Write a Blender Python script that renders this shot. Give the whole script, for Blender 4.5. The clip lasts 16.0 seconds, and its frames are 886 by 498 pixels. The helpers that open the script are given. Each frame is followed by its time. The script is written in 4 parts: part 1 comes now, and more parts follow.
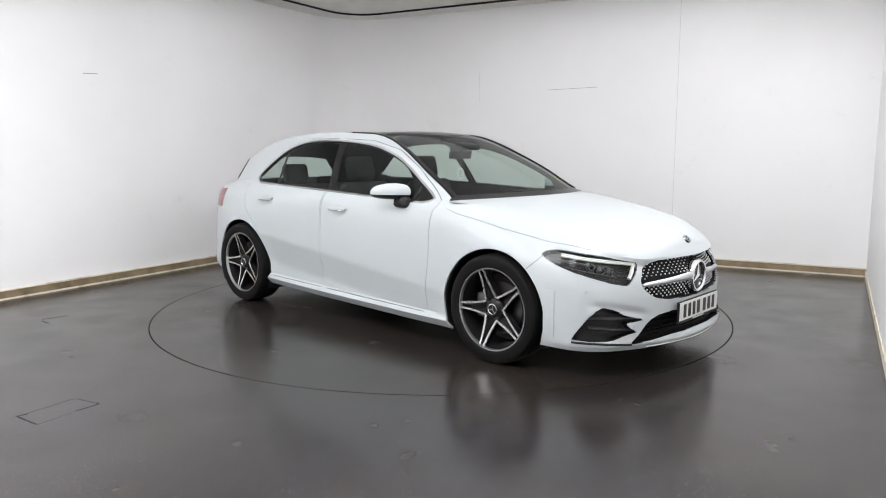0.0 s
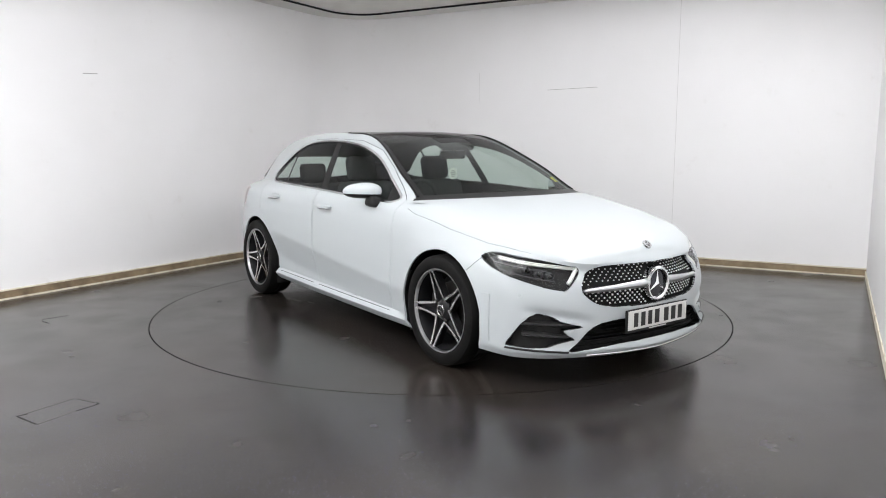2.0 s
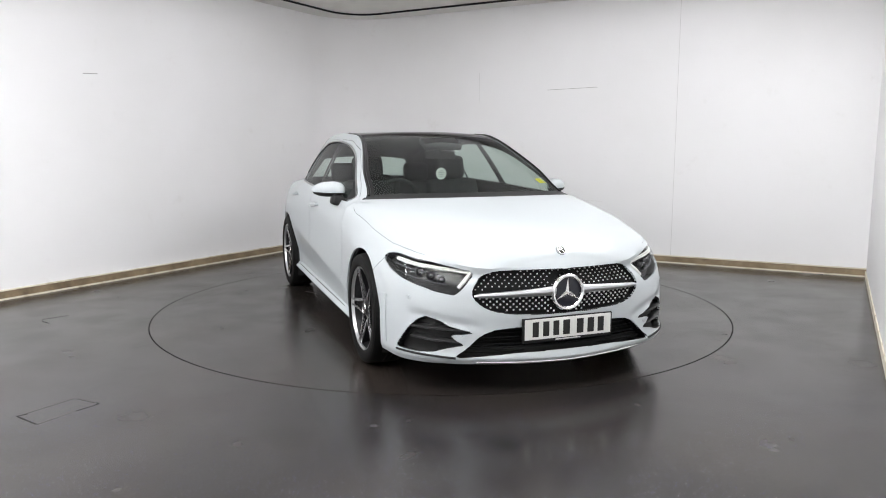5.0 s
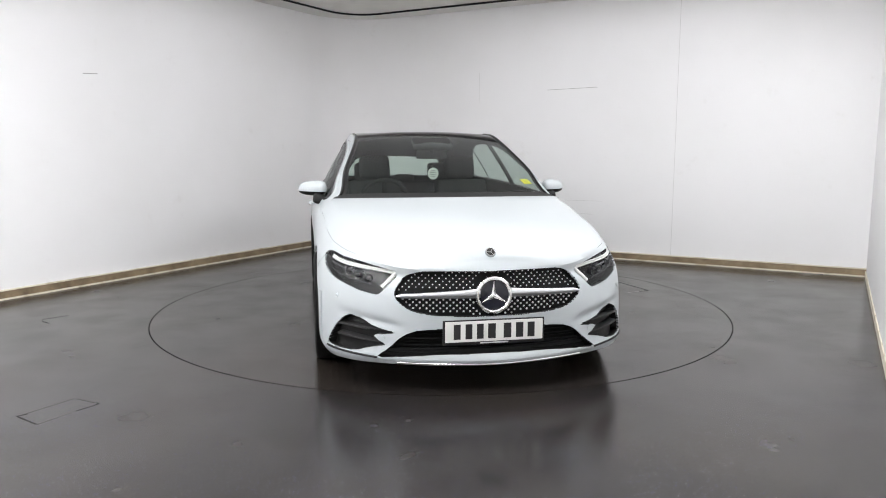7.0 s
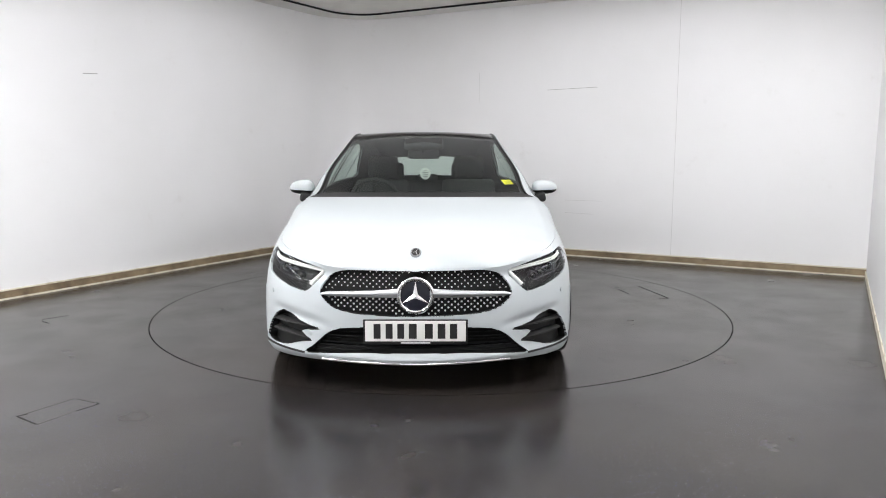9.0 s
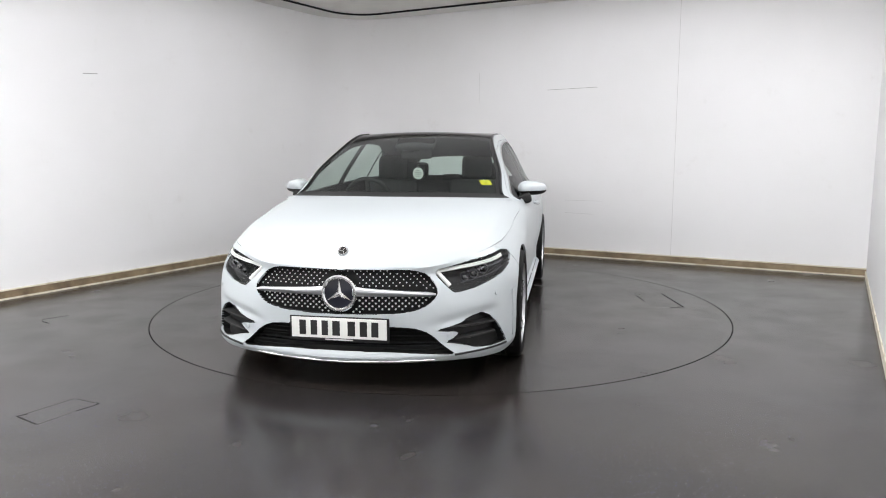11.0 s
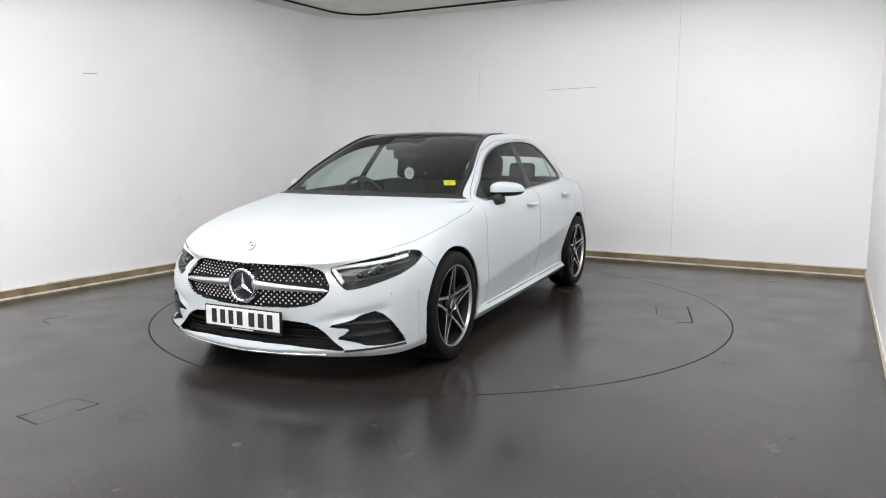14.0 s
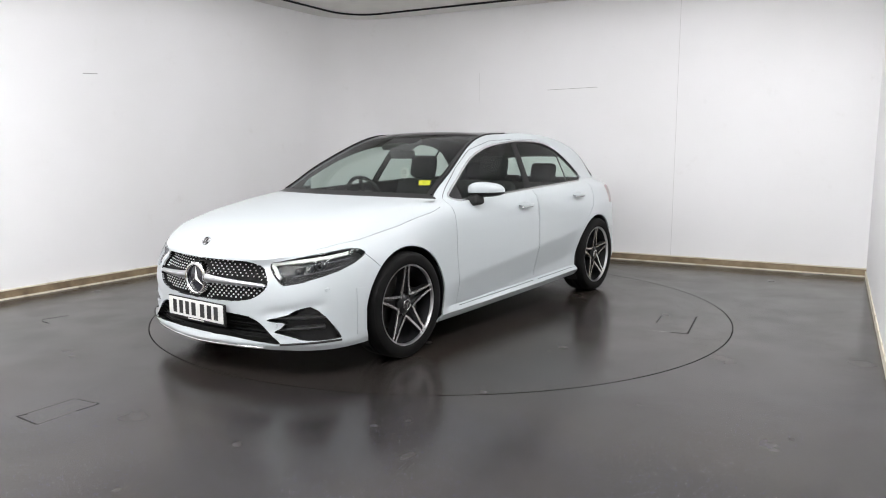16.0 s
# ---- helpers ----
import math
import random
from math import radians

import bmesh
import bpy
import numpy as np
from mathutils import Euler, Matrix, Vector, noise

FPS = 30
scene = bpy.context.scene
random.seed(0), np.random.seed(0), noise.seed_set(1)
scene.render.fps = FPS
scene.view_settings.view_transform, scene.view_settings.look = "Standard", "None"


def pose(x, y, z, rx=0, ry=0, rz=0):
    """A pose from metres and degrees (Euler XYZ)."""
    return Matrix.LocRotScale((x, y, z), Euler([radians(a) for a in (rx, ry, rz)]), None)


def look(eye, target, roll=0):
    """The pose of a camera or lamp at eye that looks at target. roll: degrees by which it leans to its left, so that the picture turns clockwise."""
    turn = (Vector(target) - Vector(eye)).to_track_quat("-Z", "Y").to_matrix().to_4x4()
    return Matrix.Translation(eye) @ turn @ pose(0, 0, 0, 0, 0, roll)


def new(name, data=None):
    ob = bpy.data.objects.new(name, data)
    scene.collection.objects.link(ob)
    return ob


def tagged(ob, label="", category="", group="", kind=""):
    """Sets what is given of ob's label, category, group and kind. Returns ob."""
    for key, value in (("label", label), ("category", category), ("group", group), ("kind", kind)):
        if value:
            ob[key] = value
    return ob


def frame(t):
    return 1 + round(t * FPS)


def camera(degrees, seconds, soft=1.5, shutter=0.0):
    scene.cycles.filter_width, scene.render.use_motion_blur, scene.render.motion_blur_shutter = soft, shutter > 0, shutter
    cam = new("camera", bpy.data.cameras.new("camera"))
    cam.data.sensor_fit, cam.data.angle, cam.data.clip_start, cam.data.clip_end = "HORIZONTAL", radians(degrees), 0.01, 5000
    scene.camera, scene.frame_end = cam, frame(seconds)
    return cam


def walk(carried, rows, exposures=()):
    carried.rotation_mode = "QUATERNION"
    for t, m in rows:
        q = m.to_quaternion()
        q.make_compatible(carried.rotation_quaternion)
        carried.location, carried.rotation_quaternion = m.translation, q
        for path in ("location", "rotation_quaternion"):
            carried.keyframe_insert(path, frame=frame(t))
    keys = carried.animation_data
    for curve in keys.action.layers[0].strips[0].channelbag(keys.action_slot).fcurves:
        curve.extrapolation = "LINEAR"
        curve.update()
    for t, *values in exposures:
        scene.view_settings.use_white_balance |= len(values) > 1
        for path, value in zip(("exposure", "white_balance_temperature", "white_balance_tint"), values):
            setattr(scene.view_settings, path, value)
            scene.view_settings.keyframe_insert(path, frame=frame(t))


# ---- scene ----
# The camera stands still on the side of the turntable room.
cam = camera(62.93, 16.0, 1.0)
EYE = Vector((0.0, -5.915, 1.276))
AIM = EYE + Vector((0.0026, 0.9907, -0.1360))
walk(cam, [(0.0, look(EYE, AIM)), (16.0, look(EYE, AIM))])

# ---- world and light ----
world = bpy.data.worlds.new("world")
scene.world = world
world.use_nodes = True
world.node_tree.nodes["Background"].inputs[0].default_value = (0.8, 0.85, 1.0, 1)
world.node_tree.nodes["Background"].inputs[1].default_value = 0.02
scene.view_settings.exposure = -0.01
LAMP_POWER = 12.4
FILL_POWER = 0.74

# ---- materials ----


def material(name, base, rough=0.5, metal=0.0, **more):
    m = bpy.data.materials.new(name)
    m.use_nodes = True
    b = m.node_tree.nodes["Principled BSDF"]
    b.inputs["Base Color"].default_value = (*base, 1)
    b.inputs["Roughness"].default_value = rough
    b.inputs["Metallic"].default_value = metal
    for key, value in more.items():
        b.inputs[key.replace("_", " ").title().replace("Ior", "IOR")].default_value = value
    return m


def node(m, kind, **ins):
    n = m.node_tree.nodes.new(kind)
    for key, value in ins.items():
        n.inputs[key.replace("_", " ")].default_value = value
    return n


def link(m, a, b):
    m.node_tree.links.new(a, b)


def ramp(m, fac, stops):
    r = m.node_tree.nodes.new("ShaderNodeValToRGB")
    el = r.color_ramp.elements
    while len(el) < len(stops):
        el.new(0.5)
    for e, (pos, col) in zip(el, stops):
        e.position, e.color = pos, (*col, 1) if len(col) == 3 else col
    link(m, fac, r.inputs[0])
    return r.outputs[0]


def grey(v):
    return (v, v, v)


def wavy(m, scale, detail=3.0, rough=0.5):
    """Noise in world-sized object space."""
    tc = m.node_tree.nodes.new("ShaderNodeTexCoord")
    n = node(m, "ShaderNodeTexNoise", Scale=scale, Detail=detail, Roughness=rough)
    link(m, tc.outputs["Object"], n.inputs["Vector"])
    return n.outputs["Fac"]


def mixed(m, a, b, fac):
    x = m.node_tree.nodes.new("ShaderNodeMix")
    x.data_type = "RGBA"
    for sock, v in ((x.inputs[6], a), (x.inputs[7], b), (x.inputs[0], fac)):
        if isinstance(v, (tuple, float)):
            sock.default_value = (*v, 1) if isinstance(v, tuple) and len(v) == 3 else v
        else:
            link(m, v, sock)
    return x.outputs[2]


def bump(m, height, strength, distance):
    b = node(m, "ShaderNodeBump", Strength=strength, Distance=distance)
    link(m, height, b.inputs["Height"])
    link(m, b.outputs[0], m.node_tree.nodes["Principled BSDF"].inputs["Normal"])


def bsdf(m, name):
    return m.node_tree.nodes["Principled BSDF"].inputs[name]


def vinyl(name, tint, flecked):
    """Worn dark grey safety vinyl with fine pale and blue flecks."""
    m = material(name, grey(0.05), 0.3)
    tc = m.node_tree.nodes.new("ShaderNodeTexCoord")
    flecks = []
    for scale, edge in ((62.0, 0.092), (105.0, 0.120)):
        v = node(m, "ShaderNodeTexVoronoi", Scale=scale)
        link(m, tc.outputs["Object"], v.inputs["Vector"])
        dot = ramp(m, v.outputs["Distance"], [(edge, grey(1)), (edge + 0.05, grey(0))])
        sep = m.node_tree.nodes.new("ShaderNodeSeparateColor")
        link(m, v.outputs["Color"], sep.inputs[0])
        some = ramp(m, sep.outputs[0], [(0.46, grey(0)), (0.50, grey(1))])
        mul = m.node_tree.nodes.new("ShaderNodeMath")
        mul.operation = "MULTIPLY"
        link(m, dot, mul.inputs[0])
        link(m, some, mul.inputs[1])
        hue = ramp(m, sep.outputs[1], [(0.0, (0.16, 0.16, 0.50)), (0.55, (0.36, 0.35, 0.52)), (1.0, (0.65, 0.63, 0.62))])
        flecks.append((mul.outputs[0], hue))
    ground = mixed(m, tuple(c * 0.8 for c in tint), tuple(c * 1.25 for c in tint), wavy(m, 0.8, 5.0))
    ground = mixed(m, ground, (tint[0] * 1.7, tint[1] * 1.45, tint[2] * 1.15), ramp(m, wavy(m, 0.9, 3.0, 0.5), [(0.42, grey(0)), (0.72, grey(0.6))]))
    ground = mixed(m, ground, tuple(c * 0.7 for c in tint), ramp(m, wavy(m, 3.0, 3.0, 0.5), [(0.5, grey(0)), (0.9, grey(0.4))]))
    tcw = m.node_tree.nodes.new("ShaderNodeTexCoord")
    sepxyz = m.node_tree.nodes.new("ShaderNodeSeparateXYZ")
    link(m, tcw.outputs["Object"], sepxyz.inputs[0])
    trod = node(m, "ShaderNodeMapRange", From_Min=-1.9, From_Max=-2.8)
    link(m, sepxyz.outputs[1], trod.inputs[0])
    keep = m.node_tree.nodes.new("ShaderNodeMath")
    keep.operation = "MULTIPLY"
    link(m, trod.outputs[0], keep.inputs[0])
    link(m, ramp(m, wavy(m, 1.5, 4.0), [(0.3, grey(0.5)), (0.55, grey(1))]), keep.inputs[1])
    for fac, hue in flecks if flecked else ():
        mul = m.node_tree.nodes.new("ShaderNodeMath")
        mul.operation = "MULTIPLY"
        link(m, fac, mul.inputs[0])
        link(m, keep.outputs[0], mul.inputs[1])
        fac = mul.outputs[0]
        ground = mixed(m, ground, hue, fac)
    link(m, ground, bsdf(m, "Base Color"))
    link(m, ramp(m, wavy(m, 2.2, 3.0, 0.6), [(0.3, grey(0.17)), (0.7, grey(0.28))]), bsdf(m, "Roughness"))
    bump(m, wavy(m, 90.0, 2.0), 0.06, 0.002)
    return m


VINYL = vinyl("speckled_vinyl", (0.0180, 0.0160, 0.0153), True)
VINYL_DISC = vinyl("turntable_vinyl", (0.0205, 0.0178, 0.0165), False)


def plaster():
    m = material("white_wall_panel", (0.8, 0.8, 0.81), 0.55)
    c = mixed(m, (0.90, 0.895, 0.90), (0.865, 0.86, 0.86), ramp(m, wavy(m, 0.9, 4.0), [(0.4, grey(0)), (0.75, grey(1))]))
    c = mixed(m, c, (0.70, 0.68, 0.65), ramp(m, wavy(m, 3.5, 7.0, 0.7), [(0.62, grey(0)), (0.9, grey(0.6))]))
    link(m, c, bsdf(m, "Base Color"))
    bump(m, wavy(m, 1.6, 2.0), 0.15, 0.02)
    return m


WALL = plaster()
CEILING = material("grey_beige_ceiling", (0.7, 0.68, 0.64), 0.8)
link(CEILING, mixed(CEILING, (0.82, 0.80, 0.76), (0.74, 0.72, 0.68), ramp(CEILING, wavy(CEILING, 2.5, 5.0), [(0.4, grey(0)), (0.7, grey(1))])), bsdf(CEILING, "Base Color"))
COVE = material("white_cove_trim", (0.74, 0.72, 0.69), 0.5)
BOARD = material("stained_wood_skirting", (0.32, 0.24, 0.14), 0.6)
link(BOARD, mixed(BOARD, (0.34, 0.26, 0.16), (0.13, 0.09, 0.055), ramp(BOARD, wavy(BOARD, 4.0, 6.0, 0.65), [(0.35, grey(0)), (0.7, grey(1))])), bsdf(BOARD, "Base Color"))
BEAD = material("cream_sealant_bead", (0.66, 0.60, 0.48), 0.5)
link(BEAD, mixed(BEAD, (0.72, 0.67, 0.55), (0.38, 0.30, 0.18), ramp(BEAD, wavy(BEAD, 7.0, 5.0), [(0.55, grey(0)), (0.75, grey(1))])), bsdf(BEAD, "Base Color"))
DARK = material("black_gap", grey(0.012), 0.8)
FAINT = material("pale_joint", (0.66, 0.65, 0.645), 0.6)
SCRATCH = material("grey_scuff", (0.38, 0.37, 0.36), 0.7)

PAINT = material("white_car_paint", (0.462, 0.496, 0.511), 0.36, 0.0, specular_ior_level=0.3, coat_weight=0.28, coat_roughness=0.04)
GLOSS = material("gloss_black", grey(0.008), 0.08, 0.0, coat_weight=1.0, coat_roughness=0.03)
PLASTIC = material("black_plastic", grey(0.009), 0.45, 0.0, specular_ior_level=0.35)
bump(PLASTIC, wavy(PLASTIC, 400.0, 2.0), 0.2, 0.0005)
RUBBER = material("tyre_rubber", grey(0.01), 0.6, 0.0, specular_ior_level=0.12)
link(RUBBER, mixed(RUBBER, grey(0.0045), (0.009, 0.0088, 0.0085), wavy(RUBBER, 12.0, 5.0)), bsdf(RUBBER, "Base Color"))
CHROME = material("chrome", grey(0.75), 0.12, 1.0)
TRIM = material("dim_chrome", (0.45, 0.455, 0.46), 0.18, 1.0)
MATT = material("matt_black", grey(0.006), 0.7, 0.0, specular_ior_level=0.15)
STUD = material("bright_stud", (0.80, 0.80, 0.81), 0.35, 0.6)
SATIN = material("satin_silver", (0.62, 0.63, 0.65), 0.3, 1.0)
MACHINED = material("machined_alloy", (0.86, 0.86, 0.87), 0.22, 1.0)
FLANGE = material("dull_machined_rim", (0.50, 0.50, 0.51), 0.3, 1.0)
ANTHRACITE = material("anthracite_alloy", (0.011, 0.011, 0.012), 0.35, 0.0, specular_ior_level=0.2)
DISC_IRON = material("brake_disc_iron", (0.12, 0.115, 0.11), 0.4, 1.0)
CABIN = material("black_cabin_trim", grey(0.014), 0.7)
bump(CABIN, wavy(CABIN, 300.0, 2.0), 0.3, 0.001)
FABRIC = material("black_seat_fabric", (0.018, 0.018, 0.019), 0.85)
bump(FABRIC, wavy(FABRIC, 500.0, 2.0), 0.4, 0.001)
HOUSING = material("headlamp_housing", grey(0.012), 0.45, 0.0, specular_ior_level=0.3)
RED_LENS = material("red_lens", (0.22, 0.012, 0.014), 0.12, 0.0, coat_weight=1.0)
PLATE = material("white_plate", (0.72, 0.72, 0.69), 0.35)
INK = material("black_ink", grey(0.012), 0.4)
YELLOW = material("yellow_card", (0.85, 0.72, 0.02), 0.5)
PAPER = material("white_card", (0.75, 0.76, 0.72), 0.5)
LENS = material("headlamp_silver", (0.13, 0.13, 0.14), 0.38, 1.0)
ROOF = material("black_roof_glass", grey(0.005), 0.12, 0.0, specular_ior_level=0.1)
FRITTED = material("black_glass_edge", grey(0.006), 0.3, 0.0, specular_ior_level=0.2)


def glass(name, tint, clear=1.0):
    """Thin pane: tinted light through, gloss by Fresnel."""
    m = bpy.data.materials.new(name)
    m.use_nodes = True
    nt = m.node_tree
    nt.nodes.remove(nt.nodes["Principled BSDF"])
    tr, gl, mix, lw, pw, ma = (nt.nodes.new("ShaderNode" + k) for k in ("BsdfTransparent", "BsdfGlossy", "MixShader", "LayerWeight", "Math", "Math"))
    tr.inputs[0].default_value = (*tint, 1)
    gl.inputs["Roughness"].default_value = 0.02
    lw.inputs[0].default_value = 0.5
    pw.operation, ma.operation = "POWER", "MULTIPLY_ADD"
    pw.inputs[1].default_value, ma.inputs[1].default_value, ma.inputs[2].default_value = 5.0, 0.6, 0.022
    link(m, lw.outputs["Facing"], pw.inputs[0])
    link(m, pw.outputs[0], ma.inputs[0])
    link(m, ma.outputs[0], mix.inputs[0])
    link(m, tr.outputs[0], mix.inputs[1])
    link(m, gl.outputs[0], mix.inputs[2])
    link(m, mix.outputs[0], nt.nodes["Material Output"].inputs[0])
    return m


GLASS = glass("green_tinted_glass", (0.76, 0.84, 0.80))
SCREEN = glass("windscreen_glass", (0.70, 0.78, 0.74))
COVER = glass("clear_lamp_cover", (0.93, 0.94, 0.95))


def glow(name, colour, strength):
    m = bpy.data.materials.new(name)
    m.use_nodes = True
    b = m.node_tree.nodes["Principled BSDF"]
    b.inputs["Emission Color"].default_value = (*colour, 1)
    b.inputs["Emission Strength"].default_value = strength
    return m


TUBE = glow("lit_diffuser", (0.985, 0.985, 1.0), LAMP_POWER)

# Glow of the added fill panel under the ceiling.
FILL_GLOW = glow("lit_fill_panel", (0.985, 0.985, 1.0), FILL_POWER)
FIN = material("satin_black_plastic", grey(0.03), 0.35)

# ---- helpers of the scene ----


def part(name, bm, mat, parent=None, label="", smooth=None, at=None):
    """Links a bmesh as one mesh object; smooth: the angle in degrees above which edges stay sharp."""
    bm.normal_update()
    if smooth is not None:
        limit = radians(smooth)
        for f in bm.faces:
            f.smooth = True
        for e in bm.edges:
            e.smooth = len(e.link_faces) == 2 and e.calc_face_angle(0) < limit
    me = bpy.data.meshes.new(name)
    bm.to_mesh(me)
    bm.free()
    for mm in (mat if isinstance(mat, (list, tuple)) else [mat]):
        me.materials.append(mm)
    ob = new(name, me)
    if parent:
        ob.parent = parent
    if at:
        ob.matrix_basis = at
    if label:
        tagged(ob, label)
    return ob


def box(bm, size, m=Matrix(), bevel=0.0, seg=2):
    """A bevelled box added to bm."""
    made = bmesh.ops.create_cube(bm, size=1, matrix=m @ Matrix.Diagonal((*size, 1)))["verts"]
    if bevel:
        edges = list({e for v in made for e in v.link_edges})
        bmesh.ops.bevel(bm, geom=edges, offset=bevel, segments=seg, profile=0.5, affect="EDGES")
    return bm


def prism(bm, outline, depth, m=Matrix(), bevel=0.0):
    """A flat outline in x, y drawn out along z by depth."""
    low = [bm.verts.new(m @ Vector((x, y, 0))) for x, y in outline]
    top = [bm.verts.new(m @ Vector((x, y, depth))) for x, y in outline]
    n = len(low)
    faces = [bm.faces.new(list(reversed(low))), bm.faces.new(top)]
    for i in range(n):
        faces.append(bm.faces.new((low[i], low[(i + 1) % n], top[(i + 1) % n], top[i])))
    if bevel:
        bmesh.ops.bevel(bm, geom=list(faces[1].edges), offset=bevel, segments=2, profile=0.5, affect="EDGES")
    return bm


def lathe(bm, profile, n=48, m=Matrix(), closed=False):
    """Turns a profile of (radius, height) round the z axis of m."""
    rings = []
    for k in range(n):
        a = 2 * math.pi * k / n
        rings.append([bm.verts.new(m @ Vector((r * math.cos(a), r * math.sin(a), h))) for r, h in profile])
    for k in range(n):
        a, b = rings[k], rings[(k + 1) % n]
        for i in range(len(profile) - (0 if closed else 1)):
            j = (i + 1) % len(profile)
            bm.faces.new((a[i], b[i], b[j], a[j]))
    return bm


def tube(bm, path, r, n=8, closed=False):
    """A round bar along a path of points."""
    pts = [Vector(q) for q in path]
    rings = []
    for i, q in enumerate(pts):
        a = pts[i - 1] if i or closed else pts[i]
        b = pts[(i + 1) % len(pts)] if i < len(pts) - 1 or closed else pts[i]
        d = (b - a).normalized()
        side = d.cross(Vector((0, 0, 1)))
        side = side.normalized() if side.length > 1e-4 else Vector((1, 0, 0))
        up = side.cross(d)
        rings.append([bm.verts.new(q + r * (math.cos(2 * math.pi * k / n) * side + math.sin(2 * math.pi * k / n) * up)) for k in range(n)])
    for i in range(len(rings) - (0 if closed else 1)):
        a, b = rings[i], rings[(i + 1) % len(rings)]
        for k in range(n):
            bm.faces.new((a[k], a[(k + 1) % n], b[(k + 1) % n], b[k]))
    if not closed:
        bm.faces.new(list(reversed(rings[0])))
        bm.faces.new(rings[-1])
    bmesh.ops.recalc_face_normals(bm, faces=bm.faces)
    return bm


# ---- the room ----
TURN = 2.2554          # radius of the turntable
HEIGHT = 3.02          # ceiling
ALONG = Vector((0.508, 0.8614, 0))      # along the long side walls
ACROSS = Vector((0.8775, -0.4796, 0))    # along the back wall
CORNER = Vector((-1.296, 4.36, 0))      # long wall meets back wall
FAR = CORNER + 6.38 * ACROSS           # back wall meets short side wall
DEPTH = 9.3


def on_plan(a, b, z=0.0):
    """A point a metres along the back wall and b metres out from it."""
    q = CORNER + a * ACROSS - b * ALONG
    return Vector((q.x, q.y, z))


def rounded(ra, inset=0.0):
    """Plan of the two seen walls: long wall, rounded corner, back wall; inset into the room."""
    pts = [on_plan(inset, DEPTH)]
    for k in range(13):
        a = math.pi / 2 * k / 12
        r = ra - inset
        pts.append(on_plan(ra - r * math.cos(a), ra - r * math.sin(a)))
    pts.append(on_plan(6.38, inset))
    return pts


def sheet(bm, lower, upper):
    a, b = [bm.verts.new(q) for q in lower], [bm.verts.new(q) for q in upper]
    for i in range(len(a) - 1):
        bm.faces.new((a[i], a[i + 1], b[i + 1], b[i]))


def raised(pts, z):
    return [Vector((q.x, q.y, z)) for q in pts]


def strip(name, plan_in, plan_out, z0, z1, mat, label, category, smooth=None):
    """A solid band between two plans and two heights."""
    bm = bmesh.new()
    loops = [raised(plan_in, z0), raised(plan_in, z1), raised(plan_out, z1), raised(plan_out, z0), raised(plan_in, z0)]
    for a, b in zip(loops, loops[1:]):
        sheet(bm, a, b)
    bmesh.ops.remove_doubles(bm, verts=bm.verts, dist=1e-5)
    ends = [e for e in bm.edges if e.is_boundary]
    bmesh.ops.holes_fill(bm, edges=ends)
    bmesh.ops.recalc_face_normals(bm, faces=bm.faces)
    return tagged(part(name, bm, mat, smooth=smooth), label, category, kind="structure")


def straight(a, b, width):
    side = Vector((b - a)).normalized().cross(Vector((0, 0, 1))) * width
    return [a, b], [a + side, b + side]


ROUND = 0.75
strip("wall_west", rounded(ROUND), rounded(ROUND, -0.12), 0, HEIGHT + 0.2, WALL, "smooth white panelled wall with a rounded corner and faint scuffs", "wall", 20)
EAST = Vector((0.478, 0.8783, 0))       # along the wall beside the camera
E0, E1 = on_plan(6.38, 0) + 0.12 * EAST, on_plan(6.38, 0) - 9.6 * EAST
strip("wall_east", [E0, E1], [E0 + 0.12 * ACROSS, E1 + 0.12 * ACROSS], 0, HEIGHT + 0.2, WALL, "white panelled wall beside the camera", "wall")
S0, S1 = on_plan(-0.12, DEPTH), on_plan(6.50, DEPTH)
strip("wall_south", [S0, S1], [S0 - 0.12 * ALONG, S1 - 0.12 * ALONG], 0, HEIGHT + 0.2, WALL, "plain white wall behind the camera", "wall")
bm = bmesh.new()
plan = rounded(ROUND, 0.0) + [on_plan(6.38, DEPTH)]
prism(bm, [(q.x, q.y) for q in plan], 0.1, Matrix.Translation((0, 0, HEIGHT)))
bmesh.ops.recalc_face_normals(bm, faces=bm.faces)
tagged(part("ceiling", bm, CEILING), "grey beige flat ceiling with a curved white edge trim", "ceiling", kind="structure")
strip("trim", rounded(ROUND, 0.30), rounded(ROUND, 0.004), HEIGHT - 0.022, HEIGHT - 0.002, COVE, "pale curved edge trim between wall and ceiling", "trim", 20)
# Solid black band in place of the shaded gap at the trim's inner edge.
strip("trim", rounded(ROUND, 0.312), rounded(ROUND, 0.3005), HEIGHT - 0.024, HEIGHT - 0.002, DARK, "dark shadow gap along the ceiling edge", "trim", 20)
strip("baseboard", rounded(ROUND, 0.022), rounded(ROUND, 0.004), 0.0, 0.075, BOARD, "brown stained wooden skirting board with worn patches", "skirting", 20)
strip("baseboard", [E0 - 0.012 * ACROSS, E1 - 0.012 * ACROSS], [E0 - 0.003 * ACROSS, E1 - 0.003 * ACROSS], 0, 0.06, BEAD, "cream sealant skirting along the white wall", "skirting")
strip("trim", rounded(ROUND, 0.034), rounded(ROUND, 0.0225), 0.0, 0.014, BEAD, "pale sealant bead along the foot of the skirting", "trim", 20)
strip("trim", rounded(ROUND, 0.026), rounded(ROUND, 0.004), 0.0755, 0.087, BEAD, "pale upper edge of the skirting board", "trim", 20)

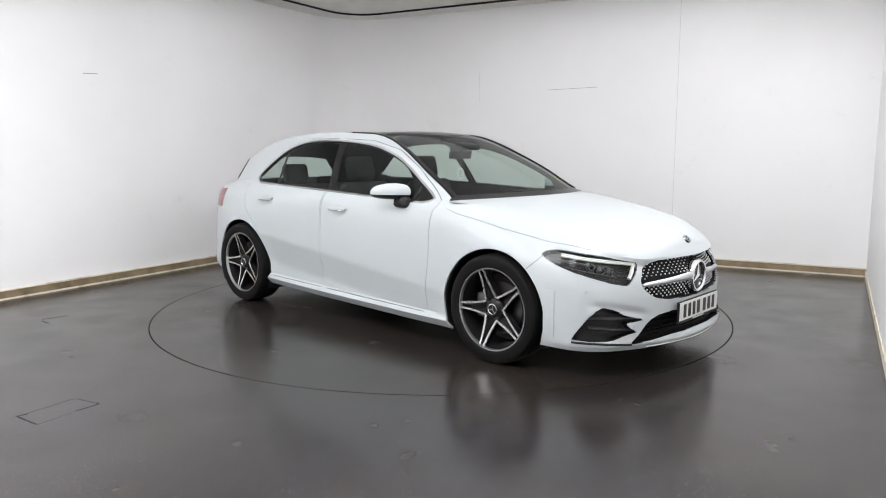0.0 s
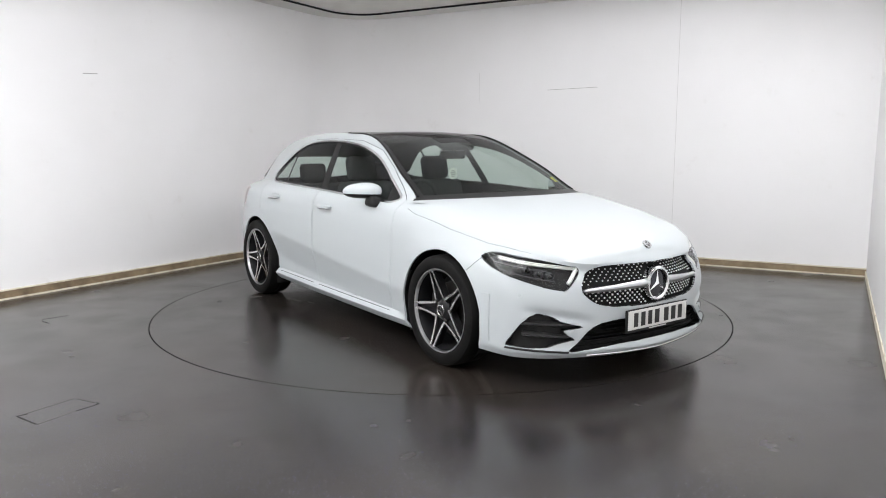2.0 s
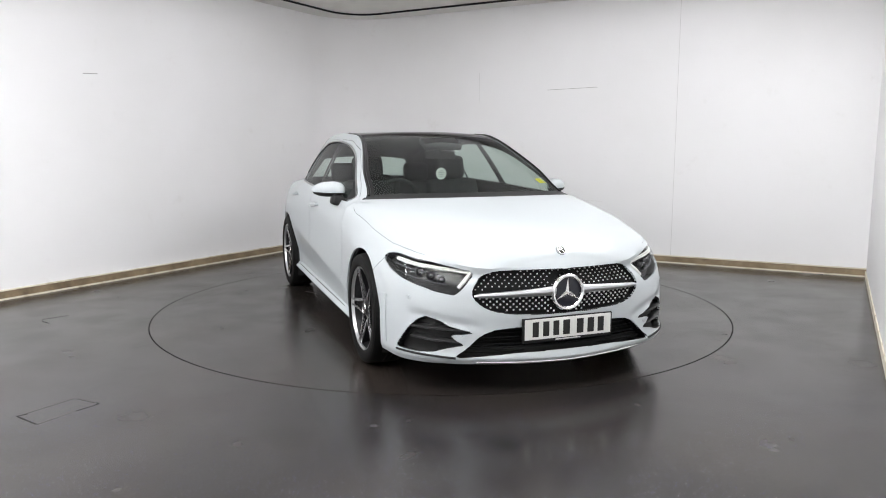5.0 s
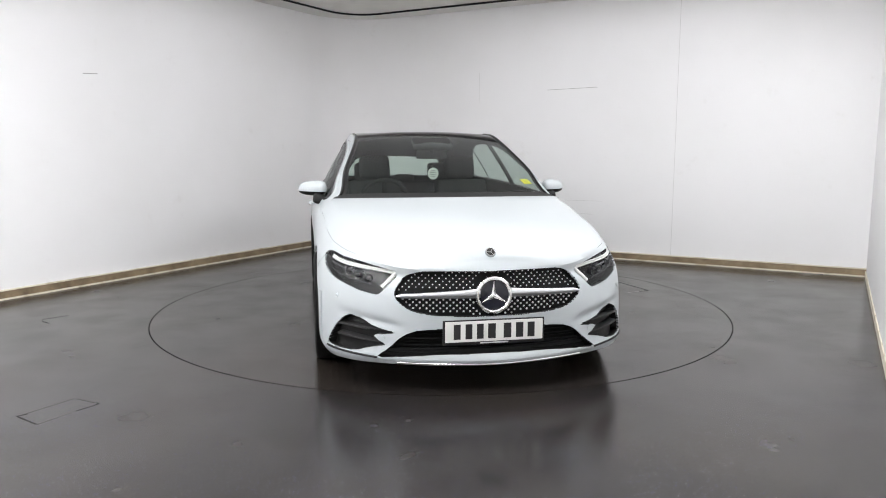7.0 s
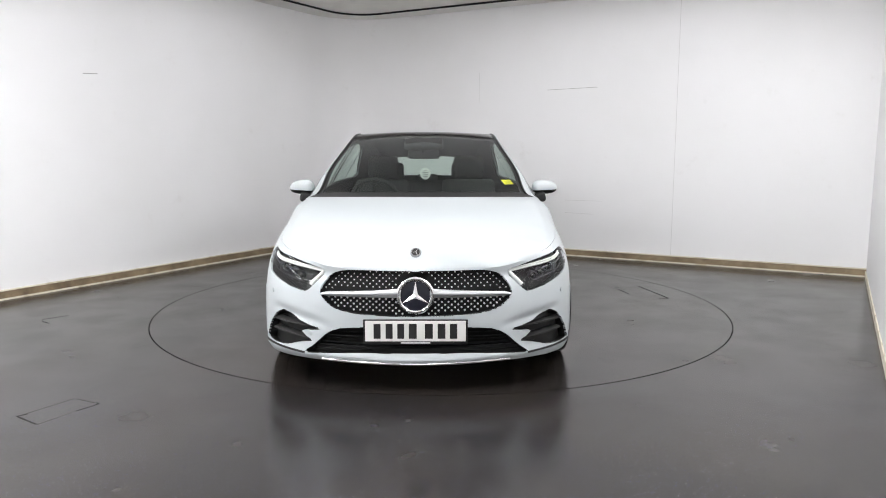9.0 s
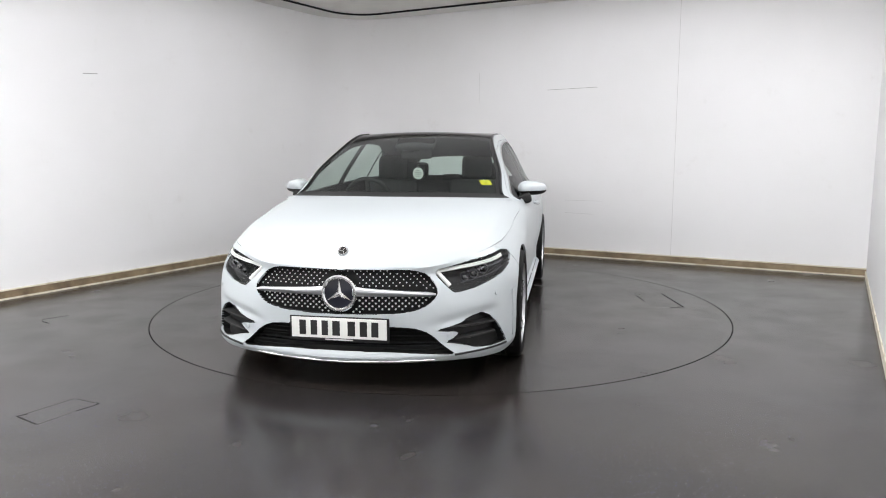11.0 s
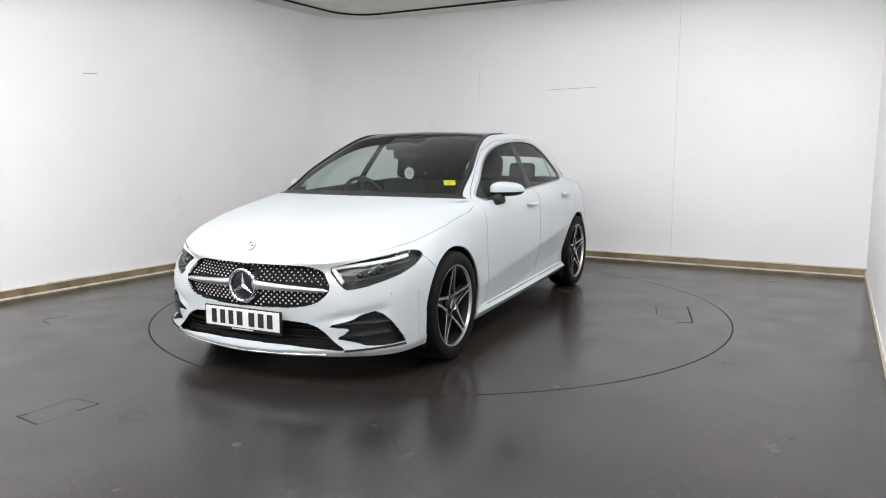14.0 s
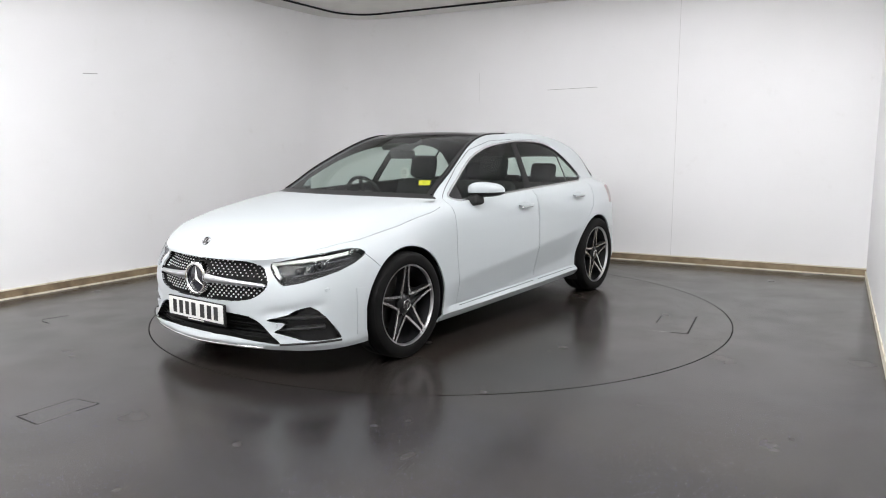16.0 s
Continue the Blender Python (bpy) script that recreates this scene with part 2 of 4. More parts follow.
# floor with a round pit for the turntable
bm = bmesh.new()
N = 128
ring = [Vector(((TURN + 0.009) * math.cos(2 * math.pi * k / N), (TURN + 0.009) * math.sin(2 * math.pi * k / N), 0)) for k in range(N)]
inner = [bm.verts.new(q) for q in ring]
low = [bm.verts.new(q - Vector((0, 0, 0.05))) for q in ring]
outer = [bm.verts.new(q * (8.6 / TURN)) for q in ring]
for k in range(N):
    j = (k + 1) % N
    bm.faces.new((inner[k], outer[k], outer[j], inner[j]))
    bm.faces.new((low[k], inner[k], inner[j], low[j]))
bm.faces.new(low)
bmesh.ops.recalc_face_normals(bm, faces=bm.faces)
for f in bm.faces:
    f.material_index = 1 if f.calc_center_median().z < -0.01 else 0
floor = tagged(part("floor", bm, [VINYL, DARK]), "dark grey speckled glossy safety vinyl floor", "floor", kind="structure")

bm = bmesh.new()
lathe(bm, [(0.0001, 0.0), (TURN, 0.0), (TURN, -0.04)], N)
bmesh.ops.remove_doubles(bm, verts=bm.verts, dist=1e-3)
turntable = new("turntable")
tagged(turntable, "round dark vinyl turntable set flush in the floor", "turntable")
part("disc", bm, VINYL_DISC, turntable)


def lamp(a, b, turned):
    """A ceiling light with a white tray and a lit diffuser."""
    fix = tagged(new("ceiling_light"), "long white ceiling light with a lit diffuser", "ceiling light", "ceiling lights")
    q = on_plan(a, b)
    fix.matrix_basis = Matrix.Translation((q.x, q.y, HEIGHT)) @ pose(0, 0, 0, 0, 0, turned)
    bm = bmesh.new()
    box(bm, (1.56, 0.66, 0.05), pose(0, 0, -0.026), 0.006)
    part("tray", bm, COVE, fix)
    bm = bmesh.new()
    box(bm, (1.50, 0.60, 0.02), pose(0, 0, -0.062), 0.006)
    part("diffuser", bm, TUBE, fix, "lit white diffuser")


# The unseen pair at 5.95 is added to brighten the right wall.
for a, b, turned in ((1.3, 6.5, 60), (1.3, 8.1, 60), (5.3, 6.7, 60), (2.7, 6.7, 60), (2.7, 8.3, 60), (4.0, 6.7, 60), (4.0, 8.3, 60), (5.95, 2.3, 60), (5.95, 4.1, 60)):
    lamp(a, b, turned)

# unseen wide soft panel over the turntable, added as fill to even out the walls
fill_panel = tagged(new("fill_panel"), "wide dim white light box over the turntable", "light box")
for name, grow, z0, z1, mat in (("box_frame", 0.06, HEIGHT - 0.04, HEIGHT - 0.001, COVE), ("diffuser", 0.0, HEIGHT - 0.055, HEIGHT - 0.0405, FILL_GLOW)):
    bm = bmesh.new()
    plan = ((0.42, 5.7), (0.42, 2.0), (1.15, 1.45), (2.75, 0.52), (3.1, 0.42), (5.45, 0.42), (5.45, 5.7))
    quad = [on_plan(a + grow * (1 if a > 3 else -1), b + grow * (1 if b > 3 else -1)) for a, b in plan]
    prism(bm, [(q.x, q.y) for q in quad], z1 - z0, Matrix.Translation((0, 0, z0)))
    bmesh.ops.recalc_face_normals(bm, faces=bm.faces)
    part(name, bm, mat, fill_panel, "lit white fabric" if mat is FILL_GLOW else "")

# ---- the car: x forward, y to its left, z up, origin on the ground midway between the axles ----
car = tagged(new("car"), "glossy white five-door hatchback car with black panoramic roof", "car")

PX = (2.235, 2.21, 2.165, 2.10, 2.03, 1.93, 1.70, 1.36, 1.05, 0.86, 0.63, 0.40, -0.30, -0.95, -1.36, -1.70, -1.98, -2.11, -2.16, -2.175)
PY = (0, 0.27, 0.46, 0.62, 0.735, 0.825, 0.893, 0.908, 0.902, 0.897, 0.896, 0.896, 0.896, 0.898, 0.906, 0.876, 0.78, 0.58, 0.30, 0)
BOTTOM = (0.152, 0.155, 0.160, 0.163, 0.165, 0.167, 0.175, 0.18, 0.15, 0.148, 0.15, 0.155, 0.17, 0.19, 0.2, 0.21, 0.22, 0.22, 0.22, 0.22)
SHOULDER = (0.66, 0.662, 0.662, 0.685, 0.72, 0.76, 0.815, 0.885, 0.938, 0.95, 0.945, 0.95, 0.975, 0.995, 1.005, 1.01, 1.0, 0.99, 0.985, 0.985)
INSET = (0.045, 0.05, 0.06, 0.09, 0.12, 0.15, 0.165, 0.165, 0.155, 0.12, 0.07, 0.065, 0.075, 0.11, 0.178, 0.235, 0.215, 0.15, 0.115, 0.10)
RX = (0.885, 0.60, 0.30, -0.30, -0.95, -1.32, -1.62, -1.85, -1.93, -1.96, -1.965)
RY = (0.750, 0.692, 0.612, 0.570, 0.557, 0.535, 0.510, 0.473, 0.38, 0.195, 0)
RZ = (0.964, 1.130, 1.285, 1.402, 1.391, 1.345, 1.276, 1.203, 1.214, 1.230, 1.235)
CX = (2.19, 2.165, 2.14, 2.09, 2.02, 1.90, 1.70, 1.40, 1.18, 1.11, 0.74, 0.34, -0.30, -0.95, -1.32, -1.62, -1.85, -1.92, -1.95, -1.965)
CZ = (0.66, 0.70, 0.735, 0.768, 0.797, 0.835, 0.876, 0.926, 0.963, 0.978, 1.178, 1.332, 1.417, 1.401, 1.358, 1.300, 1.238, 1.236, 1.235, 1.235)
KNOT = np.concatenate([[0], np.cumsum(np.hypot(np.diff(PX), np.diff(PY)))])
COWL = 9               # knot at the foot of the windscreen pillar


def curve(values, odd=False):
    """A smooth function of the way round the car through values at the knots, mirrored at nose and tail."""
    v, sgn = np.array(values, float), -1 if odd else 1
    t = np.concatenate([[-KNOT[1]], KNOT, [2 * KNOT[-1] - KNOT[-2]]])
    v = np.concatenate([[sgn * v[1]], v, [sgn * v[-2]]])
    h, d = np.diff(t), np.diff(v) / np.diff(t)
    slope = (d[:-1] * h[1:] + d[1:] * h[:-1]) / (h[:-1] + h[1:])

    def at(s):
        i = min(max(int(np.searchsorted(KNOT, s, "right")) - 1, 0), len(KNOT) - 2)
        w = KNOT[i + 1] - KNOT[i]
        u = (s - KNOT[i]) / w
        a, b, ma, mb = v[i + 1], v[i + 2], slope[i] * w, slope[i + 1] * w
        return a + u * (ma + u * (3 * (b - a) - 2 * ma - mb + u * (2 * (a - b) + ma + mb)))
    return at


def smoothstep(a, b, x):
    u = min(max((x - a) / (b - a), 0), 1)
    return u * u * (3 - 2 * u)


px, py = curve(PX), curve(PY, True)
zb, zt, ins = curve(BOTTOM), curve(SHOULDER), curve(INSET)
cx, cz = curve(CX), curve(CZ)
top_x = tuple(a - b * 0.7 for a, b in zip(PX[:COWL], INSET))
rx, ry, rz = curve(top_x + RX), curve(PY[:COWL] + RY, True), curve(SHOULDER[:COWL] + RZ)

# inset of the flank by height: bottom, lip, low, middle, ..., just under the shoulder
LEVELS = (0.0, 0.07, 0.13, 0.25, 0.40, 0.55, 0.70, 0.82, 0.92)
ZONES = ((0.0, (0.02, -0.012, 0.0, 0.02, 0.014, 0.008, 0.006, 0.012, 0.026)),
         (KNOT[4], (0.015, -0.008, 0.0, 0.004, 0.008, 0.014, 0.03, 0.055, 0.09)),
         (KNOT[6], (0.02, 0.004, 0.002, 0.0, 0.0, 0.004, 0.02, 0.055, 0.10)),
         (KNOT[7], (0.02, 0.004, 0.002, 0.0, 0.0, 0.002, 0.012, 0.04, 0.085)),
         (KNOT[9], (0.05, 0.006, 0.0, 0.0, 0.0, 0.0, 0.0, 0.006, 0.03)),
         (KNOT[12], (0.05, 0.004, 0.0, 0.0, 0.0, 0.0, 0.0, 0.004, 0.022)),
         (KNOT[13], (0.05, 0.006, 0.0, 0.0, 0.0, 0.0, 0.0, 0.012, 0.045)),
         (KNOT[14], (0.03, 0.006, 0.002, 0.0, 0.0, 0.0, 0.010, 0.04, 0.09)),
         (KNOT[17], (0.04, 0.0, 0.0, 0.01, 0.01, 0.02, 0.03, 0.04, 0.07)),
         (KNOT[19], (0.04, 0.0, 0.0, 0.01, 0.01, 0.02, 0.03, 0.04, 0.06)))


def flank_inset(s, v):
    k = max(i for i, (at, _) in enumerate(ZONES) if at <= s + 1e-9)
    a = ZONES[k]
    b = ZONES[min(k + 1, len(ZONES) - 1)]
    u = smoothstep(a[0], b[0], s) if b[0] > a[0] else 0
    vals = [p + (q - p) * u for p, q in zip(a[1], b[1])] + [ins(s)]
    levels = LEVELS + (1.0,)
    i = min(max(int(np.searchsorted(levels, v, "right")) - 1, 0), len(levels) - 2)
    h = [levels[j + 1] - levels[j] for j in range(len(levels) - 1)]
    d = [(vals[j + 1] - vals[j]) / h[j] for j in range(len(h))]

    def slope(j):
        if j == 0:
            return d[0]
        if j == len(h):
            return d[-1]
        if d[j - 1] * d[j] <= 0:
            return 0.0
        return 2 * d[j - 1] * d[j] / (d[j - 1] + d[j])
    w, u = h[i], (v - levels[i]) / h[i]
    p, q, mp, mq = vals[i], vals[i + 1], slope(i) * h[i], slope(i + 1) * h[i]
    return p + u * (mp + u * (3 * (q - p) - 2 * mp - mq + u * (2 * (p - q) + mp + mq)))


def outward(s):
    """Unit normal of the plan outline."""
    e = 1e-3
    dx, dy = px(s + e) - px(s - e), py(s + e) - py(s - e)
    n = math.hypot(dx, dy)
    return dy / n, -dx / n


def waist(s, z):
    """The hollow of the doors under the rising crease, down to the proud sill."""
    fade = smoothstep(KNOT[7] + 0.28, KNOT[9] + 0.05, s) * (1 - smoothstep(KNOT[13] - 0.06, KNOT[14] - 0.18, s))
    x = px(s)
    crease = 0.482 - 0.108 * x + 0.004 * x * x
    sill = 0.246 - 0.024 * x
    d = min(max(crease - z, 0) * 0.24, 0.050)
    return fade * d * smoothstep(sill - 0.022, sill + 0.004, z)


def cheek(s, z):
    """The hollow of the bumper that runs into the upper fin of the side intake."""
    if s > KNOT[6] or z > 0.5:
        return 0.0
    y = py(s)
    fade = smoothstep(0.43, 0.57, y) * (1 - smoothstep(0.74, 0.83, y))
    return 0.012 * fade * math.exp(-((z - 0.350 - 0.21 * (y - 0.45)) / 0.024) ** 2)


def flank(s, v):
    """A point of the car's flank: s metres round from the nose, v from the lower edge (0) to the shoulder (1)."""
    nx, ny = outward(min(max(s, 1e-3), KNOT[-1] - 1e-3))
    d = flank_inset(s, v) + waist(s, zb(s) + (zt(s) - zb(s)) * v) + cheek(s, zb(s) + (zt(s) - zb(s)) * v)
    return Vector((px(s) - nx * d, max(py(s) - ny * d, 0.0), zb(s) + (zt(s) - zb(s)) * v))


def upper(s, u):
    """From the shoulder (0) by the roof rail (1) to the centre line (2)."""
    a = flank(s, 1.0)
    if s <= KNOT[COWL - 1]:
        r = a
    else:
        r = Vector((rx(s), max(ry(s), 0.0), rz(s)))
        if s < KNOT[COWL]:
            r = a.lerp(r, (s - KNOT[COWL - 1]) / (KNOT[COWL] - KNOT[COWL - 1]))
    if u <= 1:
        q = a.lerp(r, u)
        q.y += 0.10 * (r - a).length * u * (1 - u) * (1 if s < KNOT[16] else 0)
        return q
    w = 2 - u
    c = Vector((cx(s), 0, cz(s)))
    power = 2.3
    return Vector((c.x + (r.x - c.x) * w ** 2, r.y * w, c.z + (r.z - c.z) * w ** power))


def shell():
    """The right and left skin of the car in one bmesh, with layers for the place round the car and for the row."""
    bm = bmesh.new()
    ls, lr = bm.verts.layers.float.new("round"), bm.verts.layers.float.new("row")
    cols = []
    for i in range(len(KNOT) - 1):
        n = max(5, int(round((KNOT[i + 1] - KNOT[i]) / (0.014 if i < 6 else 0.035))))
        cols += [KNOT[i] + (KNOT[i + 1] - KNOT[i]) * k / n for k in range(n)]
    cols.append(KNOT[-1])
    rows = [k / 46 for k in range(46)] + [1 + k / 12 for k in range(12)] + [2 + k / 14 for k in range(15)]
    for side in (1, -1):
        grid = []
        for s in cols:
            line = []
            for r in rows:
                q = flank(s, r) if r <= 1 else upper(s, r - 1)
                v = bm.verts.new((q.x, side * q.y, q.z))
                v[ls], v[lr] = s, r
                line.append(v)
            grid.append(line)
        for i in range(len(cols) - 1):
            for j in range(len(rows) - 1):
                f = (grid[i][j], grid[i + 1][j], grid[i + 1][j + 1], grid[i][j + 1])
                bm.faces.new(f if side > 0 else f[::-1])
    bmesh.ops.remove_doubles(bm, verts=bm.verts, dist=2e-4)
    for v in bm.verts:
        if v[ls] <= KNOT[COWL - 1] + 1e-6 and 1.0 < v[lr] <= 2.0001:
            v[lr] = 1.0
    bmesh.ops.dissolve_degenerate(bm, edges=bm.edges, dist=1e-5)
    return bm


def cut(bm, g, where=None):
    """Splits the mesh along g = 0, where g takes a vertex."""
    val = {v: g(v) for v in bm.verts if where is None or where(v)}
    for v, x in val.items():
        if abs(x) < 4e-4:
            val[v] = 0.0
    edges = [e for e in bm.edges if e.verts[0] in val and e.verts[1] in val and val[e.verts[0]] * val[e.verts[1]] < 0]
    fresh = set(v for v, x in val.items() if x == 0.0)
    for e in edges:
        a, b = e.verts
        fa, fb = val[a], val[b]
        u = fa / (fa - fb)
        kept = [(layer, a[layer] + (b[layer] - a[layer]) * u) for layer in bm.verts.layers.float.values()]
        _, v = bmesh.utils.edge_split(e, a, u)
        for layer, x in kept:
            v[layer] = x
        fresh.add(v)
    faces = {f for v in fresh for f in v.link_faces}
    for f in faces:
        on = [v for v in f.verts if v in fresh]
        if len(on) == 2 and not any(e.other_vert(on[0]) is on[1] for e in on[0].link_edges):
            bmesh.utils.face_split(f, on[0], on[1])


def inside(poly):
    """Signed distance to a closed outline, negative within."""
    pts = [(float(a), float(b)) for a, b in poly]
    n = len(pts)

    def g(x, y):
        best, odd = 1e9, False
        for i in range(n):
            (ax, ay), (bx, by) = pts[i], pts[(i + 1) % n]
            dx, dy = bx - ax, by - ay
            u = min(max(((x - ax) * dx + (y - ay) * dy) / (dx * dx + dy * dy), 0), 1)
            best = min(best, math.hypot(x - ax - u * dx, y - ay - u * dy))
            if (ay > y) != (by > y) and x < (bx - ax) * (y - ay) / (by - ay) + ax:
                odd = not odd
        return -best if odd else best
    return g


def soft(poly, steps=2):
    """Rounds the corners of a closed outline."""
    for _ in range(steps):
        out = []
        for i in range(len(poly)):
            (ax, ay), (bx, by) = poly[i], poly[(i + 1) % len(poly)]
            out += [(ax * 0.78 + bx * 0.22, ay * 0.78 + by * 0.22), (ax * 0.22 + bx * 0.78, ay * 0.22 + by * 0.78)]
        poly = out
    return poly


def take(bm, faces):
    """Moves faces into a bmesh of their own."""
    out = bmesh.new()
    made = {}
    for f in faces:
        vs = []
        for v in f.verts:
            if v not in made:
                made[v] = out.verts.new(v.co)
            vs.append(made[v])
        out.faces.new(vs)
    bmesh.ops.delete(bm, geom=list(faces), context="FACES")
    return out


def thick(bm, t):
    """Gives a sheet thickness inwards."""
    bm.normal_update()
    bmesh.ops.solidify(bm, geom=list(bm.faces), thickness=t)
    return bm

skin = shell()
LS, LR = skin.verts.layers.float["round"], skin.verts.layers.float["row"]
ARCH_R, ARCH_Z = 0.378, 0.318
ARCH_X = (1.345, -1.371)


def s_at(x, y):
    """The way round from the nose at which the outline passes nearest to x, y."""
    return min((k * KNOT[-1] / 1500 for k in range(1501)), key=lambda s: (px(s) - x) ** 2 + (py(s) - y) ** 2)


S_TIP, S_IN_UP, S_IN_LOW = s_at(1.69, 0.89), s_at(2.165, 0.495), s_at(2.108, 0.602)

# wheel arches
for ax in ARCH_X:
    def arch(v, ax=ax):
        return math.hypot(v.co.x - ax, v.co.z - ARCH_Z) - ARCH_R
    cut(skin, arch, lambda v, ax=ax: v[LR] <= 1 and abs(v.co.x - ax) < 0.6 and abs(v.co.y) > 0.5)
    gone = [f for f in skin.faces if abs(f.calc_center_median().y) > 0.5 and math.hypot(f.calc_center_median().x - ax, f.calc_center_median().z - ARCH_Z) < ARCH_R]
    bmesh.ops.delete(skin, geom=gone, context="FACES")

# side windows: outline of the glass, and of the bright strip round it
WINDOW = soft([(0.80, 0.942), (0.66, 1.034), (0.48, 1.138), (0.30, 1.223), (0.05, 1.295), (-0.30, 1.332), (-0.62, 1.336),
               (-0.86, 1.318), (-1.05, 1.258), (-1.22, 1.145), (-1.385, 1.016), (-0.90, 1.006), (-0.25, 0.986), (0.40, 0.958)], 1)
win = inside(WINDOW)


def glazed(v):
    return 0.7 < v[LR] < 2.4 and v.co.x < 1.0 and v.co.x > -1.6 and abs(v.co.y) > 0.4


for off in (0.0, 0.006, 0.017):
    cut(skin, lambda v, off=off: win(v.co.x, v.co.z) - off, glazed)
# edges of the two side panes and the pillar between them
for k, edge in enumerate(((0.655, 0.60), (-0.215, -0.315), (-0.285, -0.375), (-0.955, -1.005), (-0.985, -1.035))):
    cut(skin, lambda v, e=edge: v.co.x - (e[0] + (e[1] - e[0]) * (v.co.z - 0.98) / 0.34), lambda v: glazed(v) and win(v.co.x, v.co.z) < 0.03)


def mid(f):
    return f.calc_center_median()


def row(f):
    return sum(v[LR] for v in f.verts) / len(f.verts)


def around(f):
    return sum(v[LS] for v in f.verts) / len(f.verts)


# top: windscreen, roof, tailgate window
S_SCREEN, S_ROOF, S_BACK = KNOT[COWL], KNOT[11] + 0.17, KNOT[15] + 0.05
EDGE, FRIT = 2.012, 2.07
for level in (EDGE, FRIT):
    cut(skin, lambda v, a=level: v[LR] - a, lambda v: KNOT[COWL] - 0.01 <= v[LS] <= KNOT[16] and v[LR] > 1.9)
for level in (S_SCREEN + 0.03, S_ROOF, S_BACK):
    cut(skin, lambda v, a=level: v[LS] - a, lambda v: v[LR] > 1.95)

# headlamps on the flank, in way round and height
LAMP = soft([(S_IN_UP + 0.004, 0.638), (S_IN_UP + 0.12, 0.660), (S_IN_UP + 0.30, 0.694), (S_TIP - 0.09, 0.724), (S_TIP - 0.03, 0.717), (S_TIP + 0.026, 0.692), (S_TIP - 0.11, 0.628), (S_IN_LOW + 0.14, 0.550), (S_IN_LOW + 0.02, 0.524), (S_IN_LOW - 0.010, 0.528)], 1)
lampshape = inside(LAMP)
cut(skin, lambda v: lampshape(v[LS], v.co.z), lambda v: v[LS] < KNOT[7] and v[LR] <= 1.3 and v.co.z > 0.45)

# front openings, in width and height
GRILLE = soft([(-0.43, 0.648), (-0.528, 0.532), (-0.445, 0.446), (-0.27, 0.416), (0.27, 0.416), (0.445, 0.446), (0.528, 0.532), (0.43, 0.648), (0.2, 0.652), (-0.2, 0.652)], 2)
LOWER = soft([(-0.38, 0.350), (-0.47, 0.318), (-0.545, 0.245), (-0.618, 0.196), (-0.50, 0.206), (-0.25, 0.222), (0.25, 0.222), (0.50, 0.206), (0.618, 0.196), (0.545, 0.245), (0.47, 0.318), (0.38, 0.350), (0.15, 0.352), (-0.15, 0.352)], 1)
SCOOP = [(0.850, 0.230), (0.842, 0.262), (0.826, 0.305), (0.802, 0.354), (0.768, 0.395), (0.728, 0.412), (0.665, 0.392), (0.628, 0.366), (0.560, 0.344), (0.487, 0.329), (0.55, 0.322), (0.622, 0.316), (0.604, 0.300), (0.600, 0.290), (0.545, 0.264), (0.60, 0.256), (0.645, 0.246), (0.70, 0.228), (0.78, 0.224)]
grilleshape, lowershape, scoopshape = inside(GRILLE), inside(LOWER), inside(SCOOP)


def nose(v):
    return v[LS] < KNOT[6] and v[LR] <= 1.05


cut(skin, lambda v: grilleshape(v.co.y, v.co.z), nose)
cut(skin, lambda v: lowershape(v.co.y, v.co.z), nose)
cut(skin, lambda v: scoopshape(abs(v.co.y), v.co.z), nose)

# door shut lines
FRONT_DOOR = [(0.845, 0.95), (0.84, 0.86), (0.83, 0.60), (0.80, 0.36), (0.79, 0.222), (0.2, 0.234), (-0.295, 0.246), (-0.29, 0.60), (-0.275, 0.99), (-0.365, 1.362), (0.0, 1.345), (0.30, 1.278), (0.56, 1.152), (0.72, 1.045)]
REAR_DOOR = [(-0.285, 0.99), (-0.30, 0.60), (-0.305, 0.246), (-0.985, 0.262), (-1.02, 0.40), (-1.09, 0.60), (-1.30, 0.80), (-1.43, 1.0), (-1.25, 1.175), (-1.06, 1.297), (-0.80, 1.362), (-0.375, 1.364)]


def flanky(v):
    return 0.05 < v[LR] < 2.2 and -1.7 < v.co.x < 1.1 and abs(v.co.y) > 0.4


doors = []
for name, outline in (("front_door", FRONT_DOOR), ("rear_door", REAR_DOOR)):
    d = inside(outline)
    cut(skin, lambda v, d=d: d(v.co.x, v.co.z), flanky)
    cut(skin, lambda v, d=d: d(v.co.x, v.co.z) + 0.0035, flanky)
    doors.append((name, d))

# bonnet shut line along the fender
SEAM_S = (KNOT[4], KNOT[5], KNOT[6], KNOT[7], KNOT[8], KNOT[9] - 0.06, KNOT[9])
SEAM_R = (0.985, 0.952, 0.915, 0.905, 0.925, 0.955, 1.0)


def seam(s):
    return float(np.interp(s, SEAM_S, SEAM_R))


for level in (0.0, 0.0028):
    cut(skin, lambda v, a=level: v[LR] - seam(v[LS]) + a, lambda v: KNOT[4] + 0.01 < v[LS] < KNOT[COWL] + 0.01 and 0.8 < v[LR] < 1.08)

